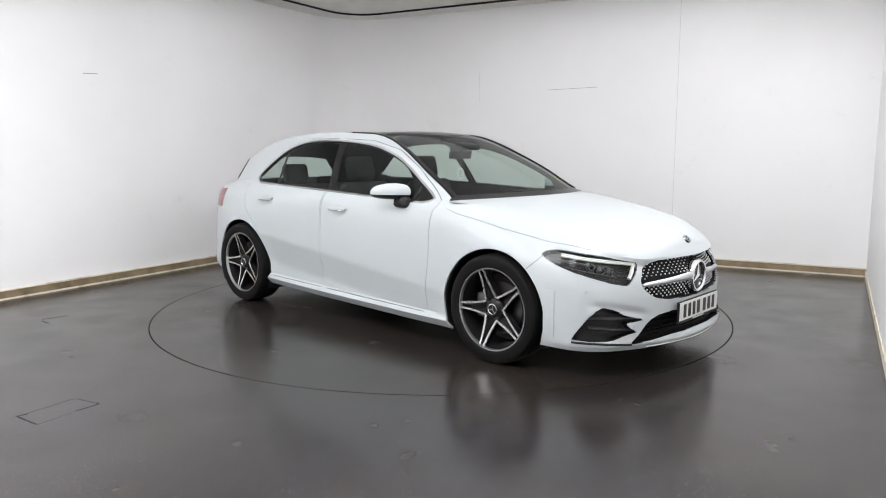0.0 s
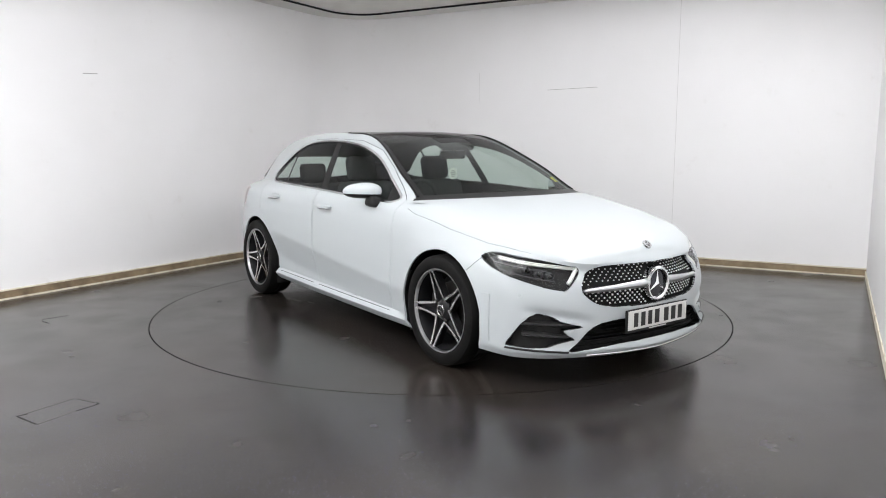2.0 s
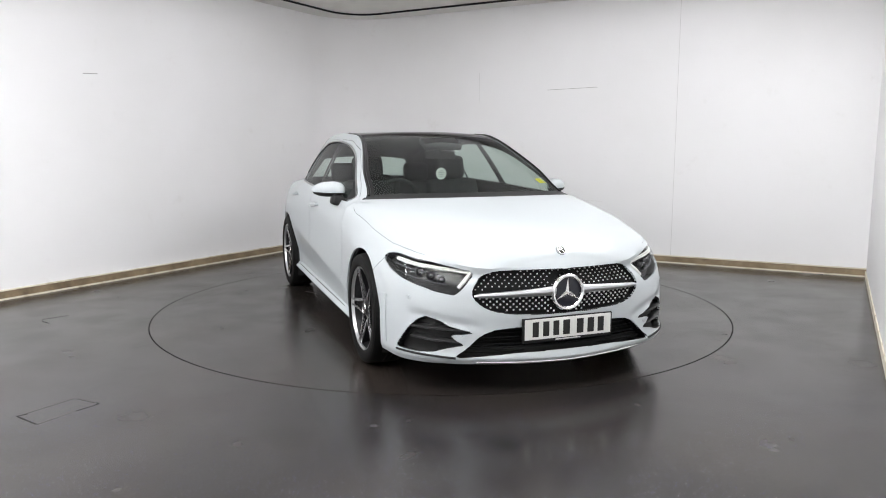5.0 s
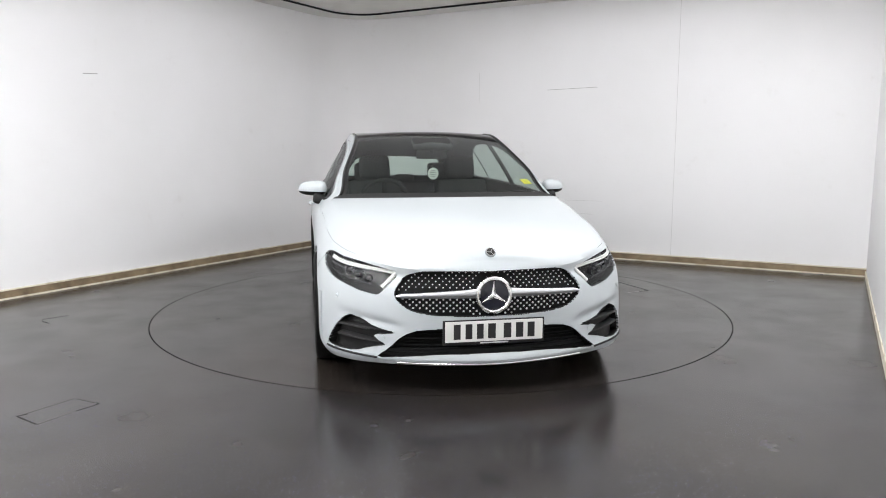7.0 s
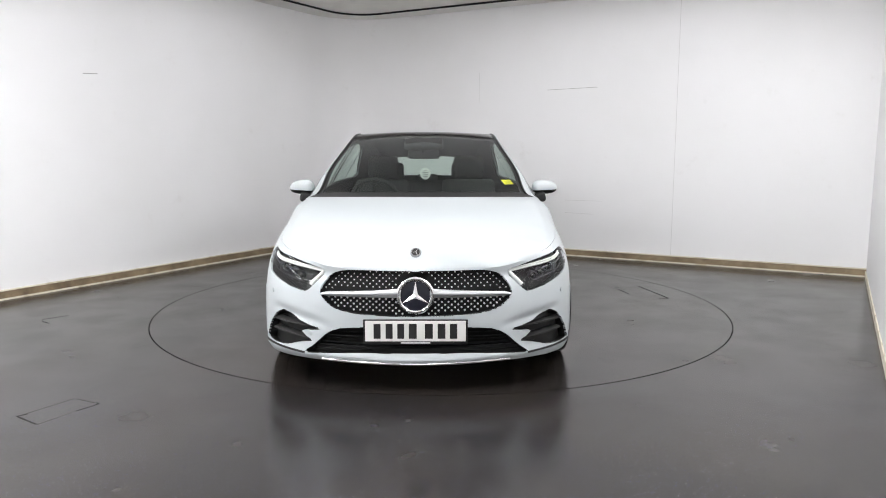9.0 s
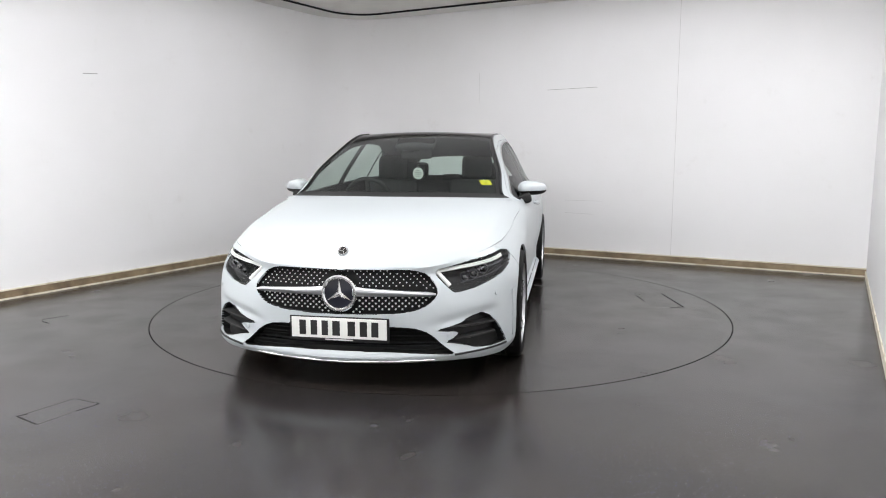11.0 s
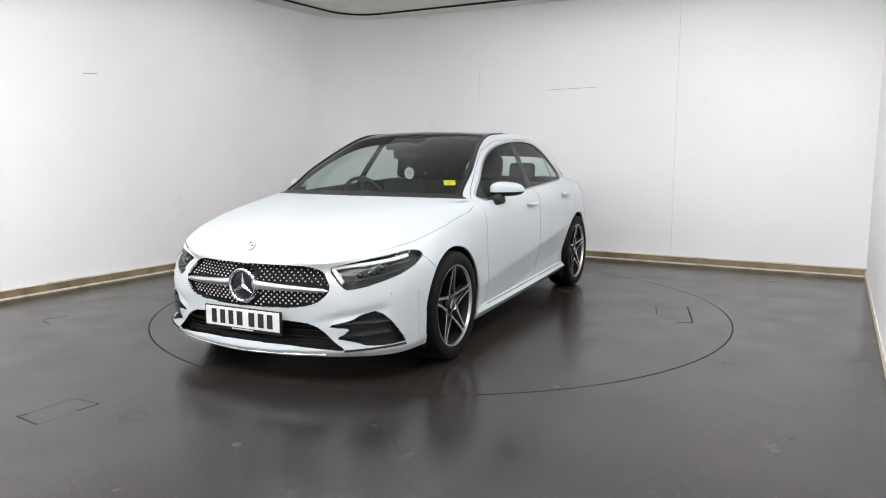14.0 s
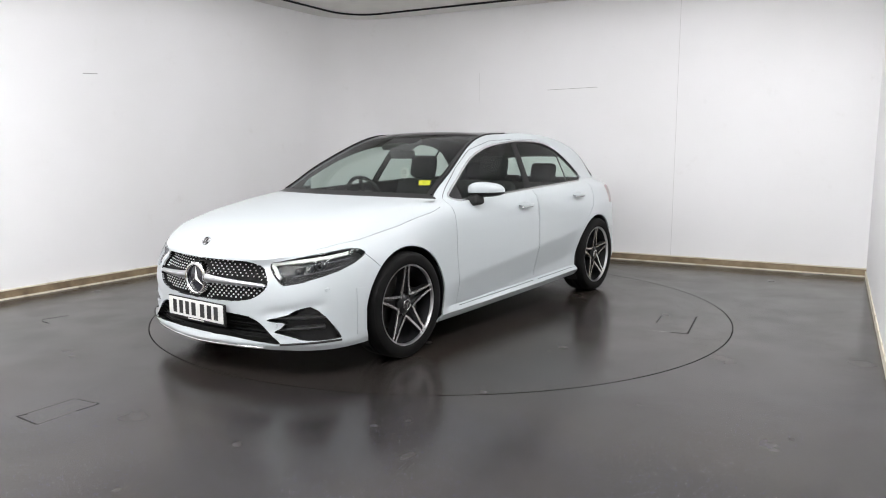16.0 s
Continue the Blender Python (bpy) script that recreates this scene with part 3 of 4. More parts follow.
# ---- sort the faces into parts ----
faces = list(skin.faces)
sets = {}
for f in faces:
    q, r, s = mid(f), row(f), around(f)
    side = 0 if q.y > 0 else 1
    key = ("body", 0)
    w = win(q.x, q.z) if (0.7 < r < 2.4 and -1.6 < q.x < 1.0 and abs(q.y) > 0.4) else 1
    lean = (q.z - 0.98) / 0.34
    if w < 0:
        if q.x > 0.655 - 0.055 * lean:
            key = ("sail", side)
        elif q.x > -0.215 - 0.10 * lean:
            key = ("front_glass", side)
        elif q.x > -0.285 - 0.09 * lean:
            key = ("pillar", side)
        elif q.x > -0.955 - 0.05 * lean:
            key = ("rear_glass", side)
        elif q.x > -0.985 - 0.05 * lean:
            key = ("divider", side)
        else:
            key = ("quarter_glass", side)
    elif w < 0.006:
        key = ("seal", side)
    elif w < 0.017:
        key = ("strip", side)
    elif r > EDGE and S_SCREEN + 0.03 < s < KNOT[16]:
        if s < S_ROOF:
            key = ("windscreen", 0) if r > FRIT else ("frit", side)
        elif s < S_BACK:
            key = ("roof", 0)
    elif r > 1.95 and S_SCREEN - 0.05 < s < S_SCREEN + 0.03 and r > EDGE:
        key = ("cowl", 0)
    elif 1.12 < r < 1.9 and s > KNOT[16] + 0.12:
        key = ("tailgate_glass", 0)
    elif s < KNOT[7] and r < 1.3 and q.z > 0.45 and max(lampshape(v[LS], v.co.z) for v in f.verts) < 0.003:
        key = ("headlamp", side)
    elif s < KNOT[6] and r < 1.05 and max(grilleshape(v.co.y, v.co.z) for v in f.verts) < 0.003:
        key = ("grille", 0)
    elif s < KNOT[6] and r < 1.05 and max(lowershape(v.co.y, v.co.z) for v in f.verts) < 0.003:
        key = ("lower", 0)
    elif s < KNOT[6] and r < 1.05 and max(scoopshape(abs(v.co.y), v.co.z) for v in f.verts) < 0.003:
        key = ("scoop", side)
    elif abs(q.y) > 0.4 and -1.7 < q.x < 1.1 and r < 2.2 and r > 0.05:
        for name, d in doors:
            x = d(q.x, q.z)
            if x < -0.0035:
                key = (name, side)
            elif x < 0:
                key = ("groove", name + str(side)) if all(-0.006 < d(v.co.x, v.co.z) < 0.002 for v in f.verts) else (name, side)
    if key[0] == "body" and -0.0028 < r - seam(s) < 0.0 and KNOT[4] + 0.06 < s < KNOT[COWL] - 0.03:
        key = ("groove", "bonnet" + str(side))
    if key[0] == "body" and KNOT[15] + 0.03 < s < KNOT[17] + 0.05 and 0.78 < q.z < 0.945 and r < 1:
        key = ("tail_lamp", side)
    sets.setdefault(key, []).append(f)

skin.normal_update()
lining = bmesh.new()
spot = {}
for key, group in sets.items():
    if key[0] in ("body", "front_door", "rear_door", "groove", "pillar", "sail", "roof", "strip", "seal", "tail_lamp", "frit"):
        for f in group:
            s, r = around(f), row(f)
            if s > KNOT[COWL] - 0.02 and r > 0.35 and not (key[0] == "frit"):
                vs = []
                for v in f.verts:
                    if v not in spot:
                        spot[v] = lining.verts.new(v.co - v.normal * 0.022)
                    vs.append(spot[v])
                lining.faces.new(vs[::-1])
rest = {k: take(skin, v) for k, v in sets.items() if k[0] != "body"}
skin.normal_update()


def rim_inward(bm, depth):
    """Folds the open edges of a sheet inwards, so that it shows thickness."""
    bm.normal_update()
    nrm = {v: v.normal.copy() for v in bm.verts}
    edges = [e for e in bm.edges if e.is_boundary]
    made = bmesh.ops.extrude_edge_only(bm, edges=edges)["geom"]
    for v in [g for g in made if isinstance(g, bmesh.types.BMVert)]:
        near = next(e.other_vert(v) for e in v.link_edges if e.other_vert(v) in nrm)
        v.co -= nrm[near] * depth
    return bm


body = part("body_shell", rim_inward(skin, 0.012), PAINT, car, "glossy white painted steel body", 38)
door_obs = {}
for side in (0, 1):
    for name in ("front_door", "rear_door"):
        door_obs[name, side] = part("door", rim_inward(rest[name, side], 0.012), PAINT, car, "glossy white " + name.replace("_", " "), 38)
    for name, glassname, mat in (("front_door", "front_glass", GLASS), ("rear_door", "rear_glass", GLASS), ("rear_door", "quarter_glass", GLASS),
                                 ("front_door", "pillar", FRITTED), ("front_door", "sail", FRITTED), ("rear_door", "divider", FRITTED)):
        bm = rest[glassname, side]
        bmesh.ops.translate(bm, verts=bm.verts, vec=(0, -0.006 if side == 0 else 0.006, -0.001))
        ob = part("window" if mat is GLASS else "pillar_trim", bm, mat, door_obs[name, side], "green-tinted side window" if mat is GLASS else "gloss black pillar trim", 40)
    bm = rest["strip", side]
    bmesh.ops.translate(bm, verts=bm.verts, vec=(0, 0.002 if side == 0 else -0.002, 0))
    part("window_strip", thick(bm, 0.008), TRIM, door_obs["front_door", side], "bright chrome window surround", 40)
    part("window_seal", rest["seal", side], PLASTIC, door_obs["front_door", side], "black rubber window seal", 40)
    part("windscreen_edge", rest["frit", side], FRITTED, car, "black windscreen edge", 40)
    bm = rest["tail_lamp", side]
    part("tail_lamp", thick(bm, 0.01), RED_LENS, car, "red tail lamp", 40)


def islands(bm):
    """The connected runs of faces of a sheet."""
    left, out = set(bm.faces), []
    while left:
        todo, run = [left.pop()], []
        while todo:
            f = todo.pop()
            run.append(f)
            for e in f.edges:
                for g in e.link_faces:
                    if g in left:
                        left.discard(g)
                        todo.append(g)
        out.append(run)
    return out


# Shut-line strips are coloured black to stand for the shade inside the gaps.
for key in [k for k in rest if k[0] == "groove"]:
    bm = rest[key]
    bm.normal_update()
    for v in bm.verts:
        v.co -= v.normal * 0.003
    for run in islands(bm):
        piece = take(bm, run)
        if len(run) > 5:
            part("shut_line", piece, PLASTIC, car, "dark seal in the shut line")
        else:
            piece.free()
part("windscreen", rest["windscreen", 0], SCREEN, car, "clear green-tinted windscreen", 40)
part("roof", rest["roof", 0], ROOF, car, "gloss black panoramic glass roof", 40)
part("cowl", rest["cowl", 0], FRITTED, car, "black windscreen cowl", 40)
part("tailgate_window", rest["tailgate_glass", 0], GLASS, car, "tinted tailgate window", 40)

part("cabin_lining", lining, CABIN, car, "black cloth cabin lining", 40)


def recess(key, name, depth, mat, parent, label=""):
    """An opening: its sheet pushed in, with walls round it."""
    bm = rest[key].copy()
    bm.normal_update()
    got = bmesh.ops.extrude_face_region(bm, geom=list(bm.faces))
    moved = [g for g in got["geom"] if isinstance(g, bmesh.types.BMVert)]
    nrm = {v: v.normal.copy() for v in moved}
    for v in moved:
        v.co -= nrm[v] * depth
    front = [f for f in bm.faces if all(v not in nrm for v in f.verts)]
    bmesh.ops.delete(bm, geom=front, context="FACES")
    return part(name, bm, mat, parent, label, 40)


def nose_at(y, z):
    """The point of the front skin at that width and height, and its outward normal."""
    lo, hi = 0.0, KNOT[6]
    for _ in range(30):
        s = (lo + hi) / 2
        v = min(max((z - zb(s)) / (zt(s) - zb(s)), 0), 1)
        if flank(s, v).y < abs(y):
            lo = s
        else:
            hi = s
    nx, ny = outward(max(s, 1e-3))
    sg = 1 if y >= 0 else -1
    q = flank(s, v)
    return Vector((q.x, y, z)), Vector((nx, sg * ny, 0))


def side_at(s, z, side, out=0.0):
    """The point of the flank s metres round from the nose at height z."""
    q = flank(s, min(max((z - zb(s)) / (zt(s) - zb(s)), 0), 1))
    nx, ny = outward(max(s, 1e-3))
    return Vector((q.x + nx * out, side * (q.y + ny * out), q.z))


def patch(s0, s1, z0, z1, side, out, t=0.004, n=8, m=6):
    """A thin panel lying on the flank."""
    bm = bmesh.new()
    g = [[bm.verts.new(side_at(s0 + (s1 - s0) * i / n, z0 + (z1 - z0) * j / m, side, out)) for j in range(m + 1)] for i in range(n + 1)]
    for i in range(n):
        for j in range(m):
            f = (g[i][j], g[i + 1][j], g[i + 1][j + 1], g[i][j + 1])
            bm.faces.new(f if side > 0 else f[::-1])
    return rim_inward(bm, t + out)


# ---- front: grille, badge, plate, intakes ----
grille = recess(("grille", 0), "grille", 0.030, MATT, car, "black radiator grille with bright studs and silver louvre")
bm = bmesh.new()
for j in range(15):
    z = 0.4265 + j * 0.0153
    for i in range(-16, 17):
        y = (i + 0.5 * (j % 2)) * 0.035
        if grilleshape(y, z) > -0.010 or math.hypot(y, z - 0.527) < 0.112 or abs(0.540 - 0.03 * abs(y) - z) < 0.030 - 0.02 * abs(y):
            continue
        q, nrm = nose_at(y, z)
        big = 0.0056 if z < 0.53 else 0.0041
        m = Matrix.Translation(q - nrm * 0.029) @ nrm.to_track_quat("Z", "Y").to_matrix().to_4x4()
        lathe(bm, [(0.0002, 0.005), (big * 0.7, 0.0042), (big, 0.001), (big, -0.002)], 8, m)
tagged(part("grille_studs", bm, STUD, grille, "bright chrome studs"), kind="stuff")
for side in (1, -1):
    bm = bmesh.new()
    rings = []
    for k in range(17):
        y = 0.075 + 0.425 * k / 16
        q, nrm = nose_at(y, 0.540 - 0.019 * k / 16)
        h = 0.026 - 0.014 * (k / 16) ** 0.8
        if k == 16:
            h *= 0.4
        q = q - nrm * 0.004
        line = []
        for a in range(10):
            an = 2 * math.pi * a / 10
            v = q + nrm * 0.014 * math.cos(an) + Vector((0, 0, h * math.sin(an)))
            line.append(bm.verts.new((v.x, side * v.y, v.z)))
        rings.append(line)
    for a, b in zip(rings, rings[1:]):
        for k in range(10):
            bm.faces.new((a[k], a[(k + 1) % 10], b[(k + 1) % 10], b[k]))
    bm.faces.new(rings[-1])
    bmesh.ops.recalc_face_normals(bm, faces=bm.faces)
    part("louvre", bm, SATIN, grille, "satin silver louvre", 50)
FACE = Matrix(((0, 0, 1, 0), (1, 0, 0, 0), (0, 1, 0, 0), (0, 0, 0, 1)))    # x, y, depth of a front-facing thing to the car's y, z, x
badge = pose(2.212, 0, 0.527) @ FACE
bm = bmesh.new()
lathe(bm, [(0.078, -0.03), (0.078, 0.014), (0.084, 0.021), (0.092, 0.021), (0.099, 0.012), (0.101, -0.03)], 48, badge)
bmesh.ops.recalc_face_normals(bm, faces=bm.faces)
part("badge_ring", bm, CHROME, grille, "round chrome ring", 35)
bm = bmesh.new()
lathe(bm, [(0.0001, 0.008), (0.05, 0.007), (0.0785, 0.004)], 48, badge)
bmesh.ops.remove_doubles(bm, verts=bm.verts, dist=1e-3)
bmesh.ops.recalc_face_normals(bm, faces=bm.faces)
part("badge_disc", bm, material("badge_blue_black", (0.013, 0.014, 0.022), 0.12), grille, "dark glossy round disc", 35)
bm = bmesh.new()
for k in range(3):
    m = badge @ pose(0, 0, 0, 0, 0, 120 * k)
    tip, l, r, c, lo = (bm.verts.new(m @ Vector(v)) for v in ((0, 0.078, 0.009), (-0.0125, 0.0072, 0.009), (0.0125, 0.0072, 0.009), (0, 0.0, 0.02), (0, -0.012, 0.009)))
    bm.faces.new((tip, l, c))
    bm.faces.new((tip, c, r))
bmesh.ops.recalc_face_normals(bm, faces=bm.faces)
part("badge_spokes", bm, CHROME, grille, "three tapered chrome spokes")

lower = recess(("lower", 0), "lower_intake", 0.07, MATT, car, "black lower air intake with mesh")
for j in range(7):
    z = 0.222 + j * 0.019
    ys = [k * 0.03 for k in range(-18, 19) if lowershape(k * 0.03, z) < -0.004]
    if len(ys) > 3:
        bm = bmesh.new()
        tube(bm, [nose_at(y, z)[0] - Vector((0.035 if j != 4 else 0.02, 0, 0)) for y in ys], 0.0038, 6)
        part("slat", bm, MATT, lower)
plate = new("number_plate")
plate.parent = car
plate.matrix_basis = pose(2.238, 0, 0.3435) @ FACE
tagged(plate, "white front plate with black bars in a black holder")
bm = bmesh.new()
box(bm, (0.545, 0.132, 0.012), pose(0, -0.006, -0.010), 0.004)
part("holder", bm, PLASTIC, plate, "black plate holder")
bm = bmesh.new()
box(bm, (0.522, 0.109, 0.005), pose(0, 0, -0.001), 0.002)
part("panel", bm, PLATE, plate, "white plate")
for a, b in ((440, 478), (487, 525), (533, 570), (577, 620), (640, 683), (690, 732), (738, 778)):
    bm = bmesh.new()
    box(bm, ((b - a) * 0.001325 * 0.72, 0.079, 0.0012), pose(((a + b) / 2 - 609) * 0.001325, 0, 0.0018))
    part("bar", bm, INK, plate, "plain black bar")
bm = bmesh.new()
box(bm, (0.152, 0.007, 0.001), pose(0, -0.063, -0.0034))
part("bar", bm, PAPER, plate, "plain pale bar on the holder")

for side in (0, 1):
    sg = 1 if side == 0 else -1
    scoop = recess(("scoop", side), "side_intake", 0.05, PLASTIC, car, "black side air intake with two fins")
    for zo, tip, zt_, th in ((0.356, 0.53, 0.340, 0.012), (0.300, 0.575, 0.275, 0.012)):
        bm = bmesh.new()
        rings = []
        for k in range(15):
            u = k / 14
            y = 0.800 + (tip - 0.800) * u
            z = zo + (zt_ - zo) * u
            q, nrm = nose_at(y, z)
            h = th * min(1.0, 1.6 * (1 - u) + 0.15)
            line = [q - nrm * 0.004 + Vector((0, 0, 0.35 * h)), q - nrm * 0.004 - Vector((0, 0, 0.35 * h)), q - nrm * 0.045 - Vector((0, 0, h + 0.006)), q - nrm * 0.045 + Vector((0, 0, h))]
            rings.append([bm.verts.new((v.x, sg * v.y, v.z)) for v in line])
        for a, b in zip(rings, rings[1:]):
            for k in range(4):
                bm.faces.new((a[k], a[(k + 1) % 4], b[(k + 1) % 4], b[k]))
        bm.faces.new(rings[0])
        bm.faces.new(rings[-1][::-1])
        bmesh.ops.recalc_face_normals(bm, faces=bm.faces)
        part("fin", bm, FIN, scoop, "black plastic fin", 30)
    bm = bmesh.new()
    path = [nose_at(0.850 - 0.250 * k / 24, 0.220 - 0.022 * (k / 24) ** 1.2)[0] for k in range(25)]
    tube(bm, [(q.x, sg * q.y, q.z) for q in path], 0.0062, 8)
    part("lip_groove", bm, PLASTIC, car, "black groove above the front lip", 50)
    # parking sensors
    for y, z in ((0.568, 0.304), (0.80, 0.505)):
        q, nrm = nose_at(y, z)
        m = Matrix.Translation((q.x, sg * q.y, q.z)) @ Vector((nrm.x, sg * nrm.y, 0.05)).to_track_quat("Z", "Y").to_matrix().to_4x4()
        bm = bmesh.new()
        lathe(bm, [(0.0001, 0.004), (0.009, 0.004), (0.0105, 0.001), (0.0125, 0.002), (0.014, -0.004)], 20, m)
        part("parking_sensor", bm, PAINT, car, "", 30)
    # joint between bumper and fender, from the lamp's tip to the arch
    bm = bmesh.new()
    s0, s1 = s_at(1.70, 0.89), s_at(1.60, 0.90)
    tube(bm, [side_at(s0 + (s1 - s0) * k / 8, 0.690 - 0.085 * k / 8, sg, -0.0006) for k in range(9)], 0.0016, 6)
    part("bumper_joint", bm, PLASTIC, car, "thin dark joint between bumper and fender")
    # panel ahead of the front wheel arch
    part("arch_panel", patch(s_at(1.785, 0.88), s_at(1.724, 0.893), 0.235, 0.500, sg, 0.004), PAINT, car, "white panel ahead of the wheel arch", 30)

bm = bmesh.new()
tube(bm, [nose_at(y, 0.166 + 0.022 * abs(y))[0] + Vector((0.003, 0, -0.003)) for y in [k * 0.025 for k in range(-20, 21)]], 0.0062, 8)
part("lip_strip", bm, CHROME, car, "chrome strip along the front lip", 50)
bm = bmesh.new()
m = Matrix.Translation((2.142, 0, 0.742)) @ Vector((0.75, 0, 0.66)).to_track_quat("Z", "Y").to_matrix().to_4x4()
lathe(bm, [(0.0195, 0.002), (0.022, 0.0055), (0.0265, 0.0055), (0.029, -0.006)], 28, m)
for k in range(3):
    box(bm, (0.0035, 0.019, 0.002), m @ pose(0, 0, 0.0035, 0, 0, 120 * k + 90) @ pose(0, 0.0095, 0))
bonnet_badge = part("bonnet_badge", bm, TRIM, car, "small round chrome bonnet badge", 30)
bm = bmesh.new()
lathe(bm, [(0.0001, 0.0025), (0.0205, 0.002)], 28, m)
part("badge_disc", bm, GLOSS, bonnet_badge, "dark disc")

# ---- headlamps ----
for side in (0, 1):
    sg = 1 if side == 0 else -1
    lampob = recess(("headlamp", side), "headlamp", 0.055, HOUSING, car, "clear headlamp with dark housing and bright light guides")
    cover = rest["headlamp", side]
    cover.normal_update()
    part("cover", cover, COVER, lampob, "clear lamp cover", 40)

    def lp(s, z, out):
        return side_at(s, z, sg, out)
    span = S_TIP - S_IN_UP
    bm = bmesh.new()
    for k in range(2):
        tube(bm, [lp(S_IN_UP + 0.034 + (span - 0.135) * i / 14, 0.638 + 0.060 * i / 14 - 0.009 * k, -0.012) for i in range(15)], 0.0052, 8)
    part("light_guide", bm, PAPER, lampob, "pale light guide along the upper edge", 50)
    bm = bmesh.new()
    tube(bm, [lp(S_IN_UP + 0.036 + 0.068 * i / 6, 0.632 - 0.072 * i / 6, -0.012) for i in range(7)], 0.0115, 8)
    part("light_guide", bm, PAPER, lampob, "pale light guide at the inner end", 50)
    bm = bmesh.new()
    tube(bm, [lp(S_IN_LOW + 0.05 + (span - 0.28) * i / 10, 0.570 + 0.062 * i / 10, -0.03) for i in range(11)], 0.0025, 8)
    tube(bm, [lp(S_IN_LOW + 0.10 + (span - 0.30) * i / 10, 0.625 + 0.040 * i / 10, -0.024) for i in range(11)], 0.0045, 8)
    part("reflector", bm, LENS, lampob, "bright reflector edge", 50)
    for k, (ds, z, r) in enumerate(((0.085, 0.596, 0.021), (0.155, 0.612, 0.023), (0.235, 0.634, 0.026))):
        q = lp(S_IN_LOW + ds, z, -0.045)
        d = Vector((1.0, 0.25 * sg, 0))
        m = Matrix.Translation(q) @ d.to_track_quat("Z", "Y").to_matrix().to_4x4()
        bm = bmesh.new()
        lathe(bm, [(r * 0.75, 0.012), (r * 0.95, 0.020), (r * 1.08, 0.014), (r * 1.12, -0.01)], 24, m)
        bmesh.ops.recalc_face_normals(bm, faces=bm.faces)
        part("projector_ring", bm, LENS, lampob, "bright projector ring", 40)
        bm = bmesh.new()
        lathe(bm, [(0.0001, 0.026), (r * 0.4, 0.023), (r * 0.78, 0.012)], 24, m)
        bmesh.ops.remove_doubles(bm, verts=bm.verts, dist=1e-3)
        bmesh.ops.recalc_face_normals(bm, faces=bm.faces)
        part("projector_lens", bm, GLOSS, lampob, "dark glossy projector lens", 40)

# ---- black trims along windscreen, roof and tailgate ----
for sg in (1, -1):
    bm = bmesh.new()
    path = []
    for k in range(61):
        q = upper(KNOT[COWL] + 0.02 + (KNOT[12] - KNOT[COWL] - 0.02) * k / 60, 1.03)
        path.append((q.x, sg * q.y, q.z + 0.001))
    tube(bm, path, 0.0085, 8)
    part("roof_trim", bm, FRITTED, car, "black trim along windscreen and roof edge", 50)
    bm = bmesh.new()
    path = []
    for k in range(13):
        q = upper(KNOT[16] + 0.06, 0.12 + 0.83 * k / 12)
        path.append((q.x, sg * q.y, q.z))
    tube(bm, path, 0.009, 8)
    part("tailgate_trim", bm, FRITTED, car, "black trim beside the tailgate window", 50)

# ---- mirrors, handles ----


def mirror(sg):
    root = new("door_mirror")
    root.parent = car
    tagged(root, "white-capped door mirror with black underside and foot")
    bm = bmesh.new()
    bmesh.ops.create_uvsphere(bm, u_segments=32, v_segments=20, radius=1)
    for v in bm.verts:
        x, y, z = v.co
        x, y, z = (math.copysign(abs(c) ** 0.8, c) for c in (x, y, z))
        taper = 1 - 0.22 * (y * 0.5 + 0.5)
        v.co = (0.552 + 0.082 * x - 0.125 * (y + 1) * 0.5, sg * (0.903 + 0.100 * y), 0.994 + (0.064 if z > 0 else 0.050) * z * taper - 0.004 * y)
    bmesh.ops.recalc_face_normals(bm, faces=bm.faces)
    cut(bm, lambda v: v.co.z - (0.982 + 0.015 * (abs(v.co.y) - 0.893)))
    cut(bm, lambda v: v.co.x - 0.473 + 0.67 * (abs(v.co.y) - 0.893))
    back = take(bm, [f for f in bm.faces if f.calc_center_median().x < 0.473 - 0.67 * (abs(f.calc_center_median().y) - 0.893)])
    under = take(bm, [f for f in bm.faces if f.calc_center_median().z < 0.982 + 0.015 * (abs(f.calc_center_median().y) - 0.893)])
    part("cap", rim_inward(bm, 0.004), PAINT, root, "white painted mirror cap", 40)
    part("underside", under, PLASTIC, root, "black mirror underside", 40)
    for v in back.verts:
        v.co.x = 0.479 - 0.67 * (abs(v.co.y) - 0.893)
    part("mirror_glass", back, material("mirror", grey(0.85), 0.02, 1.0), root, "mirror glass")
    bm = bmesh.new()
    box(bm, (0.105, 0.085, 0.075), pose(0.556, sg * 0.858, 0.930, 14 * sg, 0, 0), 0.022, 3)
    part("foot", bm, PLASTIC, root, "black mirror foot", 40)


